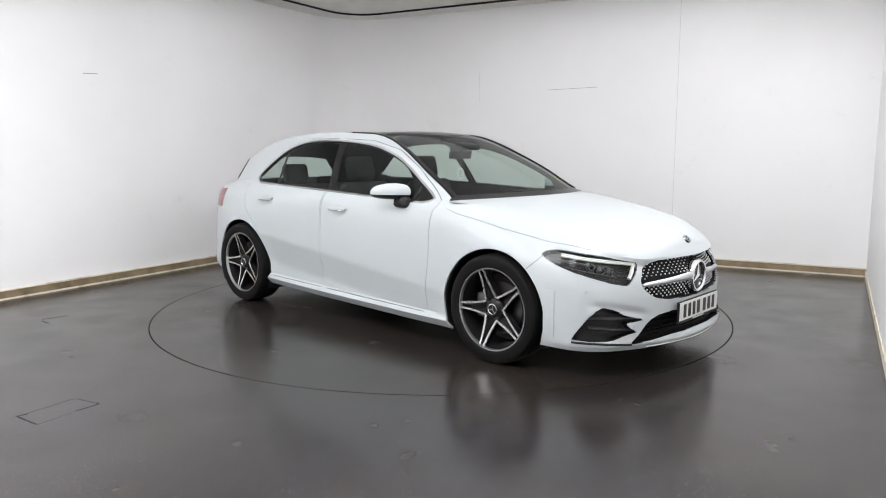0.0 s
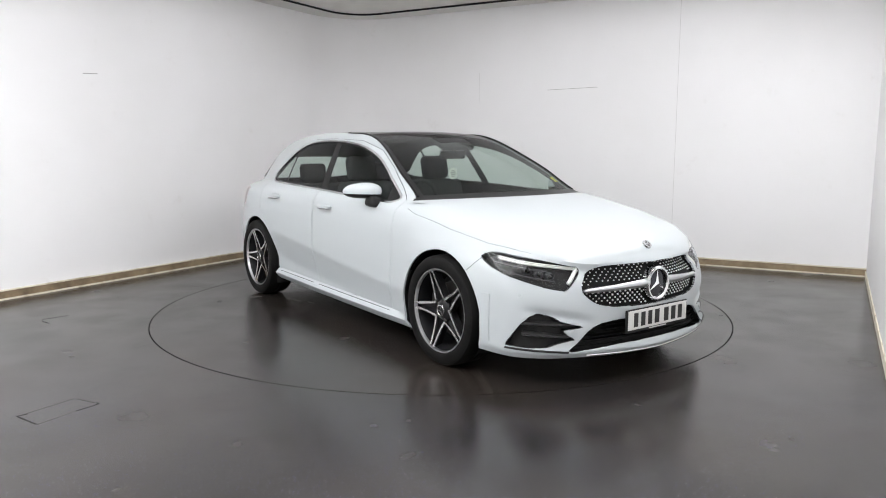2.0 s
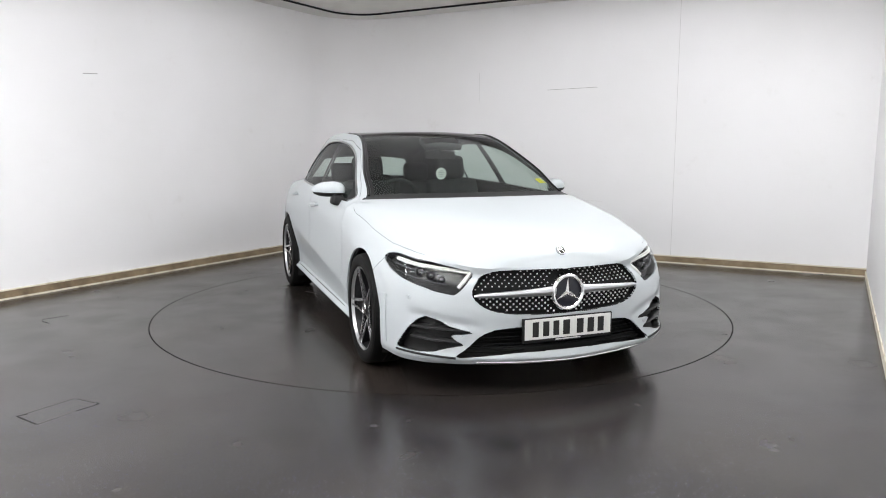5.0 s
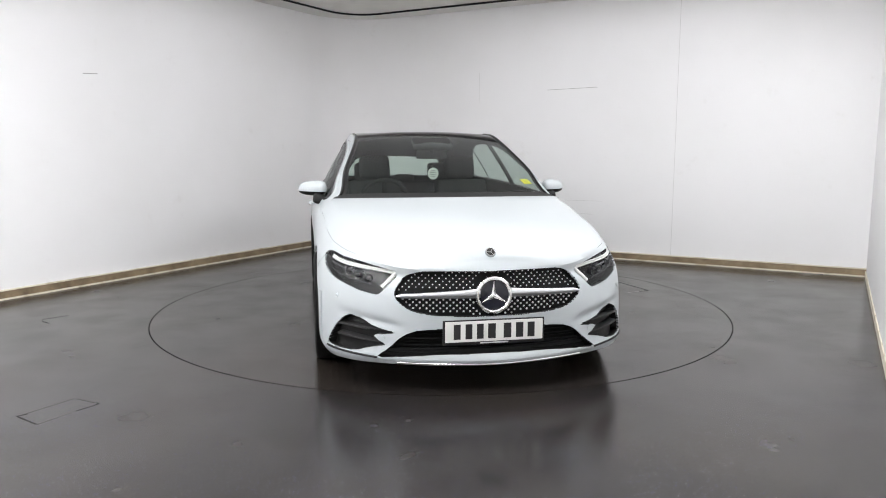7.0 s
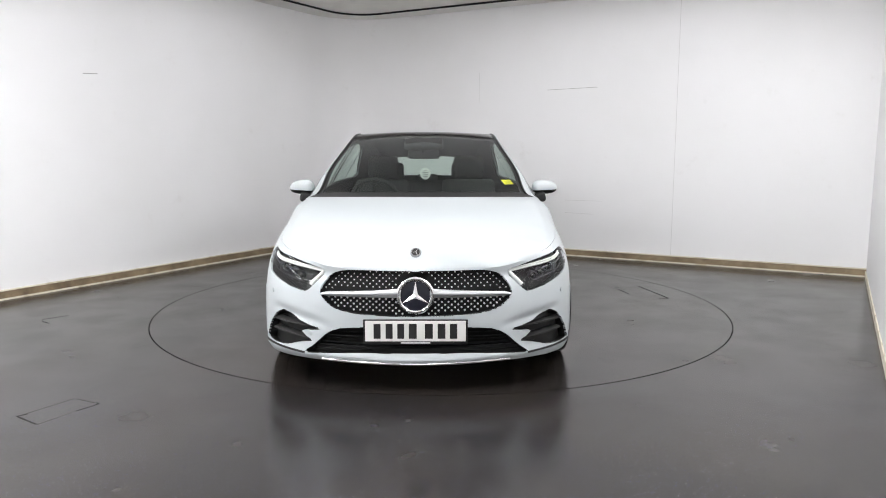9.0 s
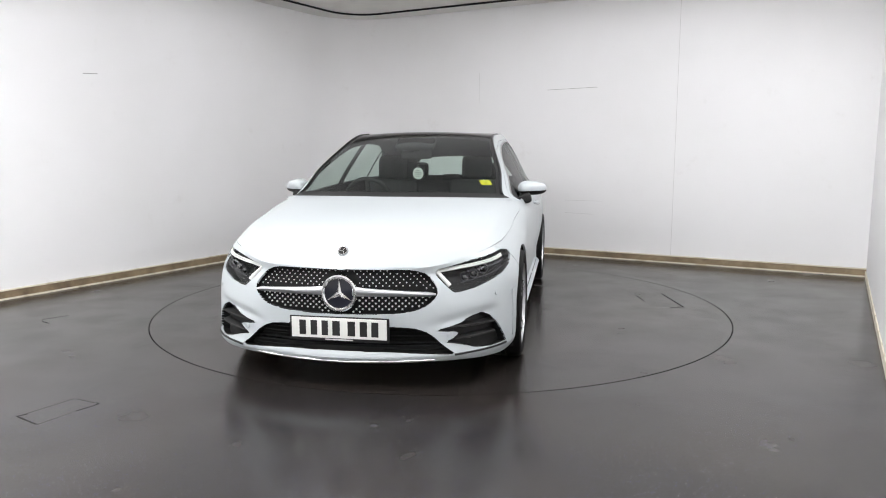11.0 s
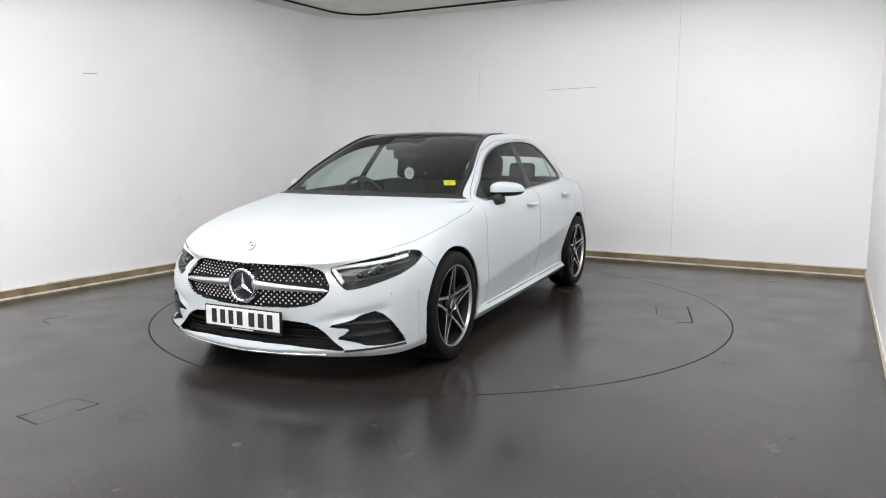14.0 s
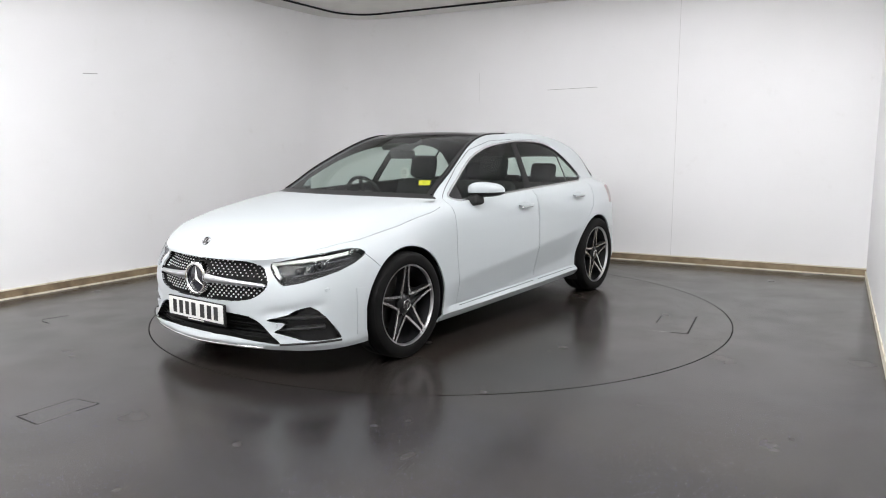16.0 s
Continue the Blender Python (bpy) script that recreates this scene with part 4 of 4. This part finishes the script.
for sg in (1, -1):
    mirror(sg)
    for name, x, z in (("front_door", -0.080, 0.858), ("rear_door", -1.005, 0.889)):
        s = s_at(x, 0.896)
        q = side_at(s, z, sg, 0.0)
        bm = bmesh.new()
        rings = []
        for k in range(13):
            u = k / 12 * 2 - 1
            w = math.sqrt(max(1 - abs(u) ** 6, 0.02))
            out = 0.034 - 0.022 * abs(u) ** 3
            rings.append([bm.verts.new((q.x + 0.098 * u, q.y + sg * (out + 0.009 * math.cos(a)), q.z + 0.003 * u + 0.0155 * w * math.sin(a))) for a in [2 * math.pi * j / 10 for j in range(10)]])
        for a, b in zip(rings, rings[1:]):
            for j in range(10):
                bm.faces.new((a[j], a[(j + 1) % 10], b[(j + 1) % 10], b[j]))
        bm.faces.new(rings[0])
        bm.faces.new(rings[-1])
        for u in (-1, 1):
            box(bm, (0.024, 0.04, 0.018), Matrix.Translation((q.x + 0.078 * u, q.y + sg * 0.008, q.z)), 0.005)
        bmesh.ops.recalc_face_normals(bm, faces=bm.faces)
        handle = part("handle", bm, PAINT, door_obs[name, 0 if sg > 0 else 1], "white bar door handle", 45)
        bm = bmesh.new()
        tube(bm, [(q.x + 0.092 * u / 5, q.y + sg * (0.0425 - 0.020 * abs(u / 5) ** 3), q.z - 0.011) for u in range(-5, 6)], 0.003, 6)
        part("handle_strip", bm, CHROME, door_obs[name, 0 if sg > 0 else 1], "thin chrome strip on the handle", 50)
        bm = bmesh.new()
        bmesh.ops.create_uvsphere(bm, u_segments=24, v_segments=12, radius=1, matrix=Matrix.Translation((q.x, q.y - sg * 0.001, q.z - 0.003)) @ Matrix.Diagonal((0.088, 0.004, 0.036, 1)))
        part("handle_cup", bm, PAINT, door_obs[name, 0 if sg > 0 else 1], "shaded cup behind the handle", 60)

# ---- wheels, wells, underside ----
for sg in (1, -1):
    for ax in ARCH_X:
        bm = bmesh.new()
        rows_ = []
        for k in range(29):
            a = radians(-28 + 236 * k / 28)
            c, sn = math.cos(a), math.sin(a)
            rows_.append([bm.verts.new((ax + r * c, sg * y, max(ARCH_Z + r * sn, 0.14))) for r, y in ((0.377, 0.872), (0.392, 0.84), (0.392, 0.56), (0.05, 0.56))])
        for a, b in zip(rows_, rows_[1:]):
            for j in range(3):
                bm.faces.new((a[j], a[j + 1], b[j + 1], b[j]))
        part("wheel_well", bm, PLASTIC, car, "black wheel well liner", 40)
bm = bmesh.new()
outline = []
for k in range(60):
    s = KNOT[-1] * (k + 0.5) / 60
    nx, ny = outward(s)
    x, y = px(s) - 0.05 * nx, py(s) - 0.05 * ny
    if min(abs(x - ax) for ax in ARCH_X) < 0.40:
        y = min(y, 0.60)
    outline.append((x, y))
prism(bm, outline + [(x, -y) for x, y in reversed(outline)], 0.05, Matrix.Translation((0, 0, 0.195)))
bmesh.ops.recalc_face_normals(bm, faces=bm.faces)
part("underside", bm, PLASTIC, car, "black underbody panel")


def wheel(x, side, lean):
    """An alloy wheel with five twin spokes; its axis points outwards."""
    hub = new("wheel")
    hub.parent = car
    tagged(hub, "two-tone five twin-spoke alloy wheel with black tyre")
    hub.matrix_basis = pose(x, side * 0.804, 0.3315, -90 * side, 0, 0) @ Matrix.Scale(1.027, 4)
    bm = bmesh.new()
    lathe(bm, [(0.2405, -0.09), (0.2415, -0.10), (0.248, -0.112), (0.266, -0.118), (0.295, -0.116), (0.311, -0.104), (0.3200, -0.085), (0.3235, -0.04), (0.3235, -0.022), (0.316, -0.02), (0.316, -0.012), (0.3235, -0.01),
               (0.3235, 0.01), (0.316, 0.012), (0.316, 0.02), (0.3235, 0.022), (0.3235, 0.04), (0.3200, 0.082), (0.311, 0.098), (0.303, 0.101), (0.300, 0.1025), (0.296, 0.1035), (0.268, 0.106), (0.255, 0.103), (0.2515, 0.102), (0.2450, 0.097), (0.2405, 0.09)], 72)
    bmesh.ops.recalc_face_normals(bm, faces=bm.faces)
    part("tyre", bm, RUBBER, hub, "black low-profile tyre", 35)
    bm = bmesh.new()
    lathe(bm, [(0.242, -0.10), (0.228, -0.095), (0.218, -0.06), (0.216, 0.02), (0.221, 0.055), (0.231, 0.080)], 64)
    bmesh.ops.recalc_face_normals(bm, faces=bm.faces)
    part("rim_barrel", bm, ANTHRACITE, hub, "dark grey alloy barrel", 35)
    bm = bmesh.new()
    lathe(bm, [(0.2330, 0.080), (0.2365, 0.0935), (0.238, 0.097), (0.2440, 0.0975), (0.2460, 0.093), (0.2460, 0.085)], 64)
    bmesh.ops.recalc_face_normals(bm, faces=bm.faces)
    part("rim_flange", bm, FLANGE, hub, "machined bright rim edge", 35)
    for k in range(5):
        an = radians(lean + 72 * k)
        along = Vector((math.sin(an), -side * math.cos(an), 0))
        over = Vector((-along.y, along.x, 0))
        up = Vector((0, 0, 1))

        def at(r, o, h):
            return along * r + over * o + up * h

        def spoke_half(r):
            return 0.0215 + 0.025 * (max(0.235 - r, 0) / 0.178) ** 1.7

        def face_h(r):
            return 0.068 + 0.024 * (r / 0.22) ** 1.5
        bm = bmesh.new()
        rings = []
        for i in range(9):
            r = 0.03 + 0.202 * i / 8
            w = spoke_half(r)
            h = face_h(r)
            rings.append([bm.verts.new(at(r, o, z)) for o, z in ((-w, h - 0.006), (-w * 0.45, h - 0.030), (w * 0.45, h - 0.030), (w, h - 0.006), (w * 0.8, h - 0.055), (-w * 0.8, h - 0.055))])
        for a, b in zip(rings, rings[1:]):
            for j in range(6):
                bm.faces.new((a[j], a[(j + 1) % 6], b[(j + 1) % 6], b[j]))
        bmesh.ops.recalc_face_normals(bm, faces=bm.faces)
        part("spoke", bm, ANTHRACITE, hub, "dark grey twin spoke", 30)
        for e in (-1, 1):
            bm = bmesh.new()
            rings = []
            for i in range(9):
                r = 0.056 + 0.178 * i / 8
                w = spoke_half(r)
                h = face_h(r)
                a0, a1 = w * 1.02, w * 1.02 - 0.0135
                rings.append([bm.verts.new(at(r, e * o, z)) for o, z in ((a0, h - 0.007), (a0, h + 0.001), (a1, h + 0.001), (a1, h - 0.013))])
            for a, b in zip(rings, rings[1:]):
                for j in range(4):
                    bm.faces.new((a[j], a[(j + 1) % 4], b[(j + 1) % 4], b[j]))
            bm.faces.new(rings[0])
            bm.faces.new(rings[-1])
            bmesh.ops.recalc_face_normals(bm, faces=bm.faces)
            part("spoke_edge", bm, MACHINED, hub, "machined bright spoke edge", 30)
        bm = bmesh.new()
        lathe(bm, [(0.0001, 0.068), (0.006, 0.068), (0.0085, 0.064), (0.0085, 0.03)], 12, Matrix.Translation(along.copy().lerp(Vector(), 0.0) * 0.056 * -1))
        part("wheel_bolt", bm, DISC_IRON, hub, "", 30)
    bm = bmesh.new()
    lathe(bm, [(0.0001, 0.082), (0.026, 0.082), (0.031, 0.078), (0.036, 0.076), (0.048, 0.068), (0.062, 0.058), (0.066, 0.0)], 32)
    bmesh.ops.recalc_face_normals(bm, faces=bm.faces)
    cap = part("hub", bm, ANTHRACITE, hub, "dark hub", 30)
    bm = bmesh.new()
    lathe(bm, [(0.0275, 0.0825), (0.0295, 0.085), (0.0325, 0.0845), (0.034, 0.079)], 32)
    for k in range(3):
        box(bm, (0.005, 0.027, 0.003), pose(0, 0, 0.083, 0, 0, 120 * k + lean) @ pose(0, 0.0135, 0))
    part("hub_ring", bm, CHROME, hub, "small chrome ring and spokes", 30)
    bm = bmesh.new()
    lathe(bm, [(0.07, 0.0), (0.155, 0.0), (0.158, -0.004), (0.158, -0.022), (0.155, -0.026), (0.07, -0.026)], 48)
    bmesh.ops.recalc_face_normals(bm, faces=bm.faces)
    part("brake_disc", bm, DISC_IRON, hub, "grey iron brake disc", 30)
    bm = bmesh.new()
    lathe(bm, [(0.20, -0.05), (0.02, -0.05)], 32)
    part("back_plate", bm, PLASTIC, hub, "dark brake back plate")
    bm = bmesh.new()
    rear = 1 if x > 0 else -1
    box(bm, (0.07, 0.15, 0.06), pose(-0.135 * rear, 0, -0.005), 0.015)
    part("caliper", bm, DISC_IRON, hub, "grey brake caliper", 40)


for x in (1.354, -1.3645):
    wheel(x, 1, 2)
    wheel(x, -1, -19)

# ---- cabin ----


def cushion(name, size, m, mat, parent, bevel=0.04, label=""):
    bm = bmesh.new()
    box(bm, size, m, bevel, 4)
    return part(name, bm, mat, parent, label, 50)


def seat(x, y, scale=1.0):
    root = new("seat")
    root.parent = car
    tagged(root, "black fabric car seat with headrest")
    cushion("seat_cushion", (0.50, 0.48, 0.16), pose(x, y, 0.42, 0, -8, 0), FABRIC, root)
    cushion("backrest", (0.14, 0.46, 0.62), pose(x - 0.33, y, 0.72, 0, -16, 0), FABRIC, root, 0.05)
    cushion("headrest", (0.10, 0.26, 0.20), pose(x - 0.455, y, 1.125, 0, -12, 0), FABRIC, root, 0.045)
    bm = bmesh.new()
    for dy in (-0.06, 0.06):
        tube(bm, [(x - 0.41, y + dy, 0.98), (x - 0.45, y + dy, 1.08)], 0.007, 8)
    part("headrest_post", bm, CHROME, root, "chrome headrest posts")


for y in (0.37, -0.37):
    seat(0.02, y)
bench = new("rear_bench")
bench.parent = car
tagged(bench, "black fabric rear bench with headrests")
cushion("seat_cushion", (0.50, 1.24, 0.16), pose(-0.86, 0, 0.44), FABRIC, bench)
cushion("backrest", (0.14, 1.24, 0.56), pose(-1.22, 0, 0.70, 0, -18, 0), FABRIC, bench, 0.05)
for y in (0.36, -0.36):
    cushion("headrest", (0.09, 0.25, 0.17), pose(-1.32, y, 1.065, 0, -10, 0), FABRIC, bench, 0.04)
cushion("headrest", (0.08, 0.20, 0.07), pose(-1.33, 0, 1.0, 0, -10, 0), FABRIC, bench, 0.03)
dash = new("dashboard")
dash.parent = car
tagged(dash, "black dashboard with screens")
bm = bmesh.new()
prism(bm, [(1.02, 0.86), (1.02, 0.945), (0.80, 0.945), (0.58, 0.915), (0.50, 0.86), (0.52, 0.62), (0.90, 0.55)], 1.36, Matrix(((1, 0, 0, 0), (0, 0, -1, 0.68), (0, 1, 0, 0), (0, 0, 0, 1))), 0.02)
bmesh.ops.recalc_face_normals(bm, faces=bm.faces)
part("dash_body", bm, CABIN, dash, "black soft dashboard", 40)
cushion("screen", (0.02, 0.62, 0.10), pose(0.49, -0.20, 0.885, 0, -14, 0), CABIN, dash, 0.008)
wheelrim = new("steering_wheel")
wheelrim.parent = car
tagged(wheelrim, "black three-spoke steering wheel")
sw = pose(0.34, -0.37, 0.885, 0, -68, 0)
bm = bmesh.new()
tube(bm, [sw @ Vector((0.183 * math.cos(2 * math.pi * k / 36), 0.183 * math.sin(2 * math.pi * k / 36), 0)) for k in range(36)], 0.0155, 10, True)
part("rim", bm, CABIN, wheelrim, "", 60)
for an in (0, 90, 180):
    cushion("spoke", (0.14, 0.035, 0.014), sw @ pose(0, 0, 0, 0, 0, an - 90) @ pose(0.10, 0, 0), SATIN if an != 90 else CABIN, wheelrim, 0.005)
cushion("boss", (0.13, 0.15, 0.05), sw @ pose(0, 0, 0.01), CABIN, wheelrim, 0.02)
glassmirror = new("interior_mirror")
glassmirror.parent = car
tagged(glassmirror, "black interior mirror with sensor pod")
cushion("mirror_housing", (0.03, 0.24, 0.065), pose(0.31, -0.0, 1.238, 0, 10, 0), CABIN, glassmirror, 0.014)
cushion("sensor_pod", (0.16, 0.30, 0.045), pose(0.315, 0, 1.318, 0, 22, 0), CABIN, glassmirror, 0.016)
cushion("stalk", (0.05, 0.03, 0.07), pose(0.315, 0, 1.285, 0, 20, 0), CABIN, glassmirror, 0.01)


def on_screen(y, z):
    """The point of the windscreen at that width and height, and its normal."""
    best = min(((KNOT[COWL] + (KNOT[11] - KNOT[COWL]) * i / 60, 1.1 + 0.9 * j / 60) for i in range(61) for j in range(61)),
               key=lambda c: (upper(*c).y - abs(y)) ** 2 + (upper(*c).z - z) ** 2)
    q, e = upper(*best), 0.01
    d1 = upper(best[0] + e, best[1]) - upper(best[0] - e, best[1])
    d2 = upper(best[0], best[1] + e) - upper(best[0], best[1] - e)
    n = d1.cross(d2).normalized()
    n = n if n.z > 0 else -n
    sg = 1 if y >= 0 else -1
    return Vector((q.x, sg * q.y, q.z)), Vector((n.x, sg * n.y, n.z))


def card(name, y, z, w, h, mat, label, oval=False):
    """A small card on the inner side of the windscreen."""
    q, n = on_screen(y, z)
    up = (Vector((0, 0, 1)) - n * n.z).normalized()
    right = up.cross(n)
    m = Matrix((right, up, n)).transposed().to_4x4()
    m.translation = q - n * 0.006
    bm = bmesh.new()
    if oval:
        pts = [(w / 2 * math.cos(2 * math.pi * k / 28), h / 2 * math.sin(2 * math.pi * k / 28)) for k in range(28)]
    else:
        pts = [(-w / 2, -h / 2), (w / 2, -h / 2), (w / 2, h / 2), (-w / 2, h / 2)]
    prism(bm, pts, 0.001, m)
    ob = part(name, bm, mat, car, label)
    for k, dy in enumerate((0.22, 0.0, -0.2)):
        bm = bmesh.new()
        box(bm, (w * (0.5 - 0.08 * k), h * 0.07, 0.0006), m @ pose(0, h * dy, 0.0015))
        part("print_bar", bm, INK if oval else material("olive_print", (0.4, 0.33, 0.02), 0.5), ob)


hang = Matrix.Translation((0.30, 0.012, 1.094)) @ FACE
bm = bmesh.new()
prism(bm, [(0.041 * math.cos(2 * math.pi * k / 32), 0.045 * math.sin(2 * math.pi * k / 32)) for k in range(32)], 0.002, hang)
tag = part("hanging_card", bm, PAPER, car, "white round card hanging from the interior mirror")
bm = bmesh.new()
tube(bm, [(0.30, 0.012, 1.135), (0.31, 0.008, 1.21)], 0.001, 6)
part("string", bm, PAPER, tag, "thin pale string")
for k, (dy, w) in enumerate(((0.022, 0.03), (0.008, 0.05), (-0.006, 0.042), (-0.024, 0.034))):
    bm = bmesh.new()
    box(bm, (w, 0.006, 0.0008), hang @ pose(0, dy, 0.0025))
    part("print_bar", bm, material("grey_print", grey(0.12), 0.5), tag)
card("windscreen_card", 0.598, 1.052, 0.078, 0.056, YELLOW, "yellow windscreen card")

# small white strip of a headlining light seen through the windscreen
cushion("reading_light", (0.03, 0.06, 0.012), pose(0.335, 0.03, 1.284, 0, 20, 0), PAPER, glassmirror, 0.004, "pale reading light")

# ---- marks on floor, turntable and walls ----


def floor_mark(name, a, b, width, mat, label, parent=None, z=0.0006):
    """A thin flat cut or scuff from a to b."""
    a, b = Vector((*a, 0)), Vector((*b, 0))
    d = b - a
    bm = bmesh.new()
    box(bm, (d.length, width, 0.001), Matrix.Translation(((a.x + b.x) / 2, (a.y + b.y) / 2, z)) @ pose(0, 0, 0, 0, 0, math.degrees(math.atan2(d.y, d.x))))
    ob = part(name, bm, mat, parent)
    if parent is None:
        tagged(ob, label, "floor seam")
    return ob


for a, b in (((-2.051, -2.554), (-1.902, -2.657)), ((-2.051, -2.554), (-2.015, -2.525)), ((-1.735, -2.384), (-1.80, -2.485)), ((-1.735, -2.384), (-1.755, -2.365)),
             ((-3.023, -0.545), (-2.90, -0.405)), ((-2.99, -0.60), (-2.905, -0.665))):
    floor_mark("floor_seam", a, b, 0.007, DARK, "black open seam of a floor hatch in vinyl", z=0.0004)
WORN = material("worn_seam", (0.045, 0.040, 0.036), 0.5)
for a, b in (((-2.035, -2.535), (-1.90, -2.304)), ((-1.885, -2.308), (-1.765, -2.365)), ((-1.895, -2.660), (-1.81, -2.505))):
    floor_mark("floor_seam", a, b, 0.0035, WORN, "worn dull seam of a floor hatch in vinyl", z=0.0004)
for a, b, w, mat in (((-0.79, 1.86), (-0.24, 1.97), 0.012, DARK), ((-0.24, 1.97), (-0.205, 1.86), 0.012, DARK), ((-0.24, 1.97), (-0.17, 1.74), 0.006, SCRATCH), ((-0.66, 1.63), (-0.43, 1.675), 0.007, DARK),
                     ((-0.95, -0.95), (-0.80, -0.88), 0.012, WORN), ((-0.74, -0.86), (-0.66, -0.83), 0.010, WORN)):
    floor_mark("disc_seam", a, b, w, mat, "", turntable)


def wall_mark(a0, z0, a1, z1, width, long_wall, label, mat=SCRATCH):
    """A thin scuff or joint on the back wall or on the long wall."""
    p, q = (on_plan(0.0, a0, z0), on_plan(0.0, a1, z1)) if long_wall else (on_plan(a0, 0.0, z0), on_plan(a1, 0.0, z1))
    d = q - p
    nrm = ACROSS if long_wall else -ALONG
    side = d.normalized().cross(nrm)
    m = Matrix((d.normalized(), side, nrm)).transposed().to_4x4()
    m.translation = (p + q) / 2 + nrm * 0.0015
    bm = bmesh.new()
    box(bm, (d.length, width, 0.001), m)
    tagged(part("wall_scuff", bm, mat), label, "wall mark")


wall_mark(3.968, 1.975, 3.818, 1.983, 0.006, True, "short grey scuff on the white wall")
wall_mark(2.93, 1.985, 3.553, 1.995, 0.004, False, "long thin grey scratch on the white wall")
wall_mark(2.027, 2.225, 2.027, 1.877, 0.003, False, "faint upright scratch on the white wall", FAINT)
wall_mark(3.186, 0.672, 3.638, 0.674, 0.003, False, "faint level scratch on the white wall", FAINT)
wall_mark(3.189, 0.522, 3.54, 0.515, 0.003, False, "faint level scratch low on the white wall", FAINT)
wall_mark(4.45, 2.985, 4.45, 0.09, 0.004, False, "faint upright joint between white wall panels", FAINT)

# ---- what moves ----
OFF_X, OFF_Y = -0.0170, 0.1332     # the turntable's axis in the car's own space


def heading(t):
    return 46.976 - 5.2196 * t


def motions():
    steps = [k * 0.5 for k in range(33)]
    turn = [(t, pose(0, 0, 0, 0, 0, heading(t) - 90)) for t in steps]
    walk(turntable, turn)
    walk(car, [(t, m @ pose(-OFF_X, -OFF_Y, 0)) for t, m in turn])


motions()
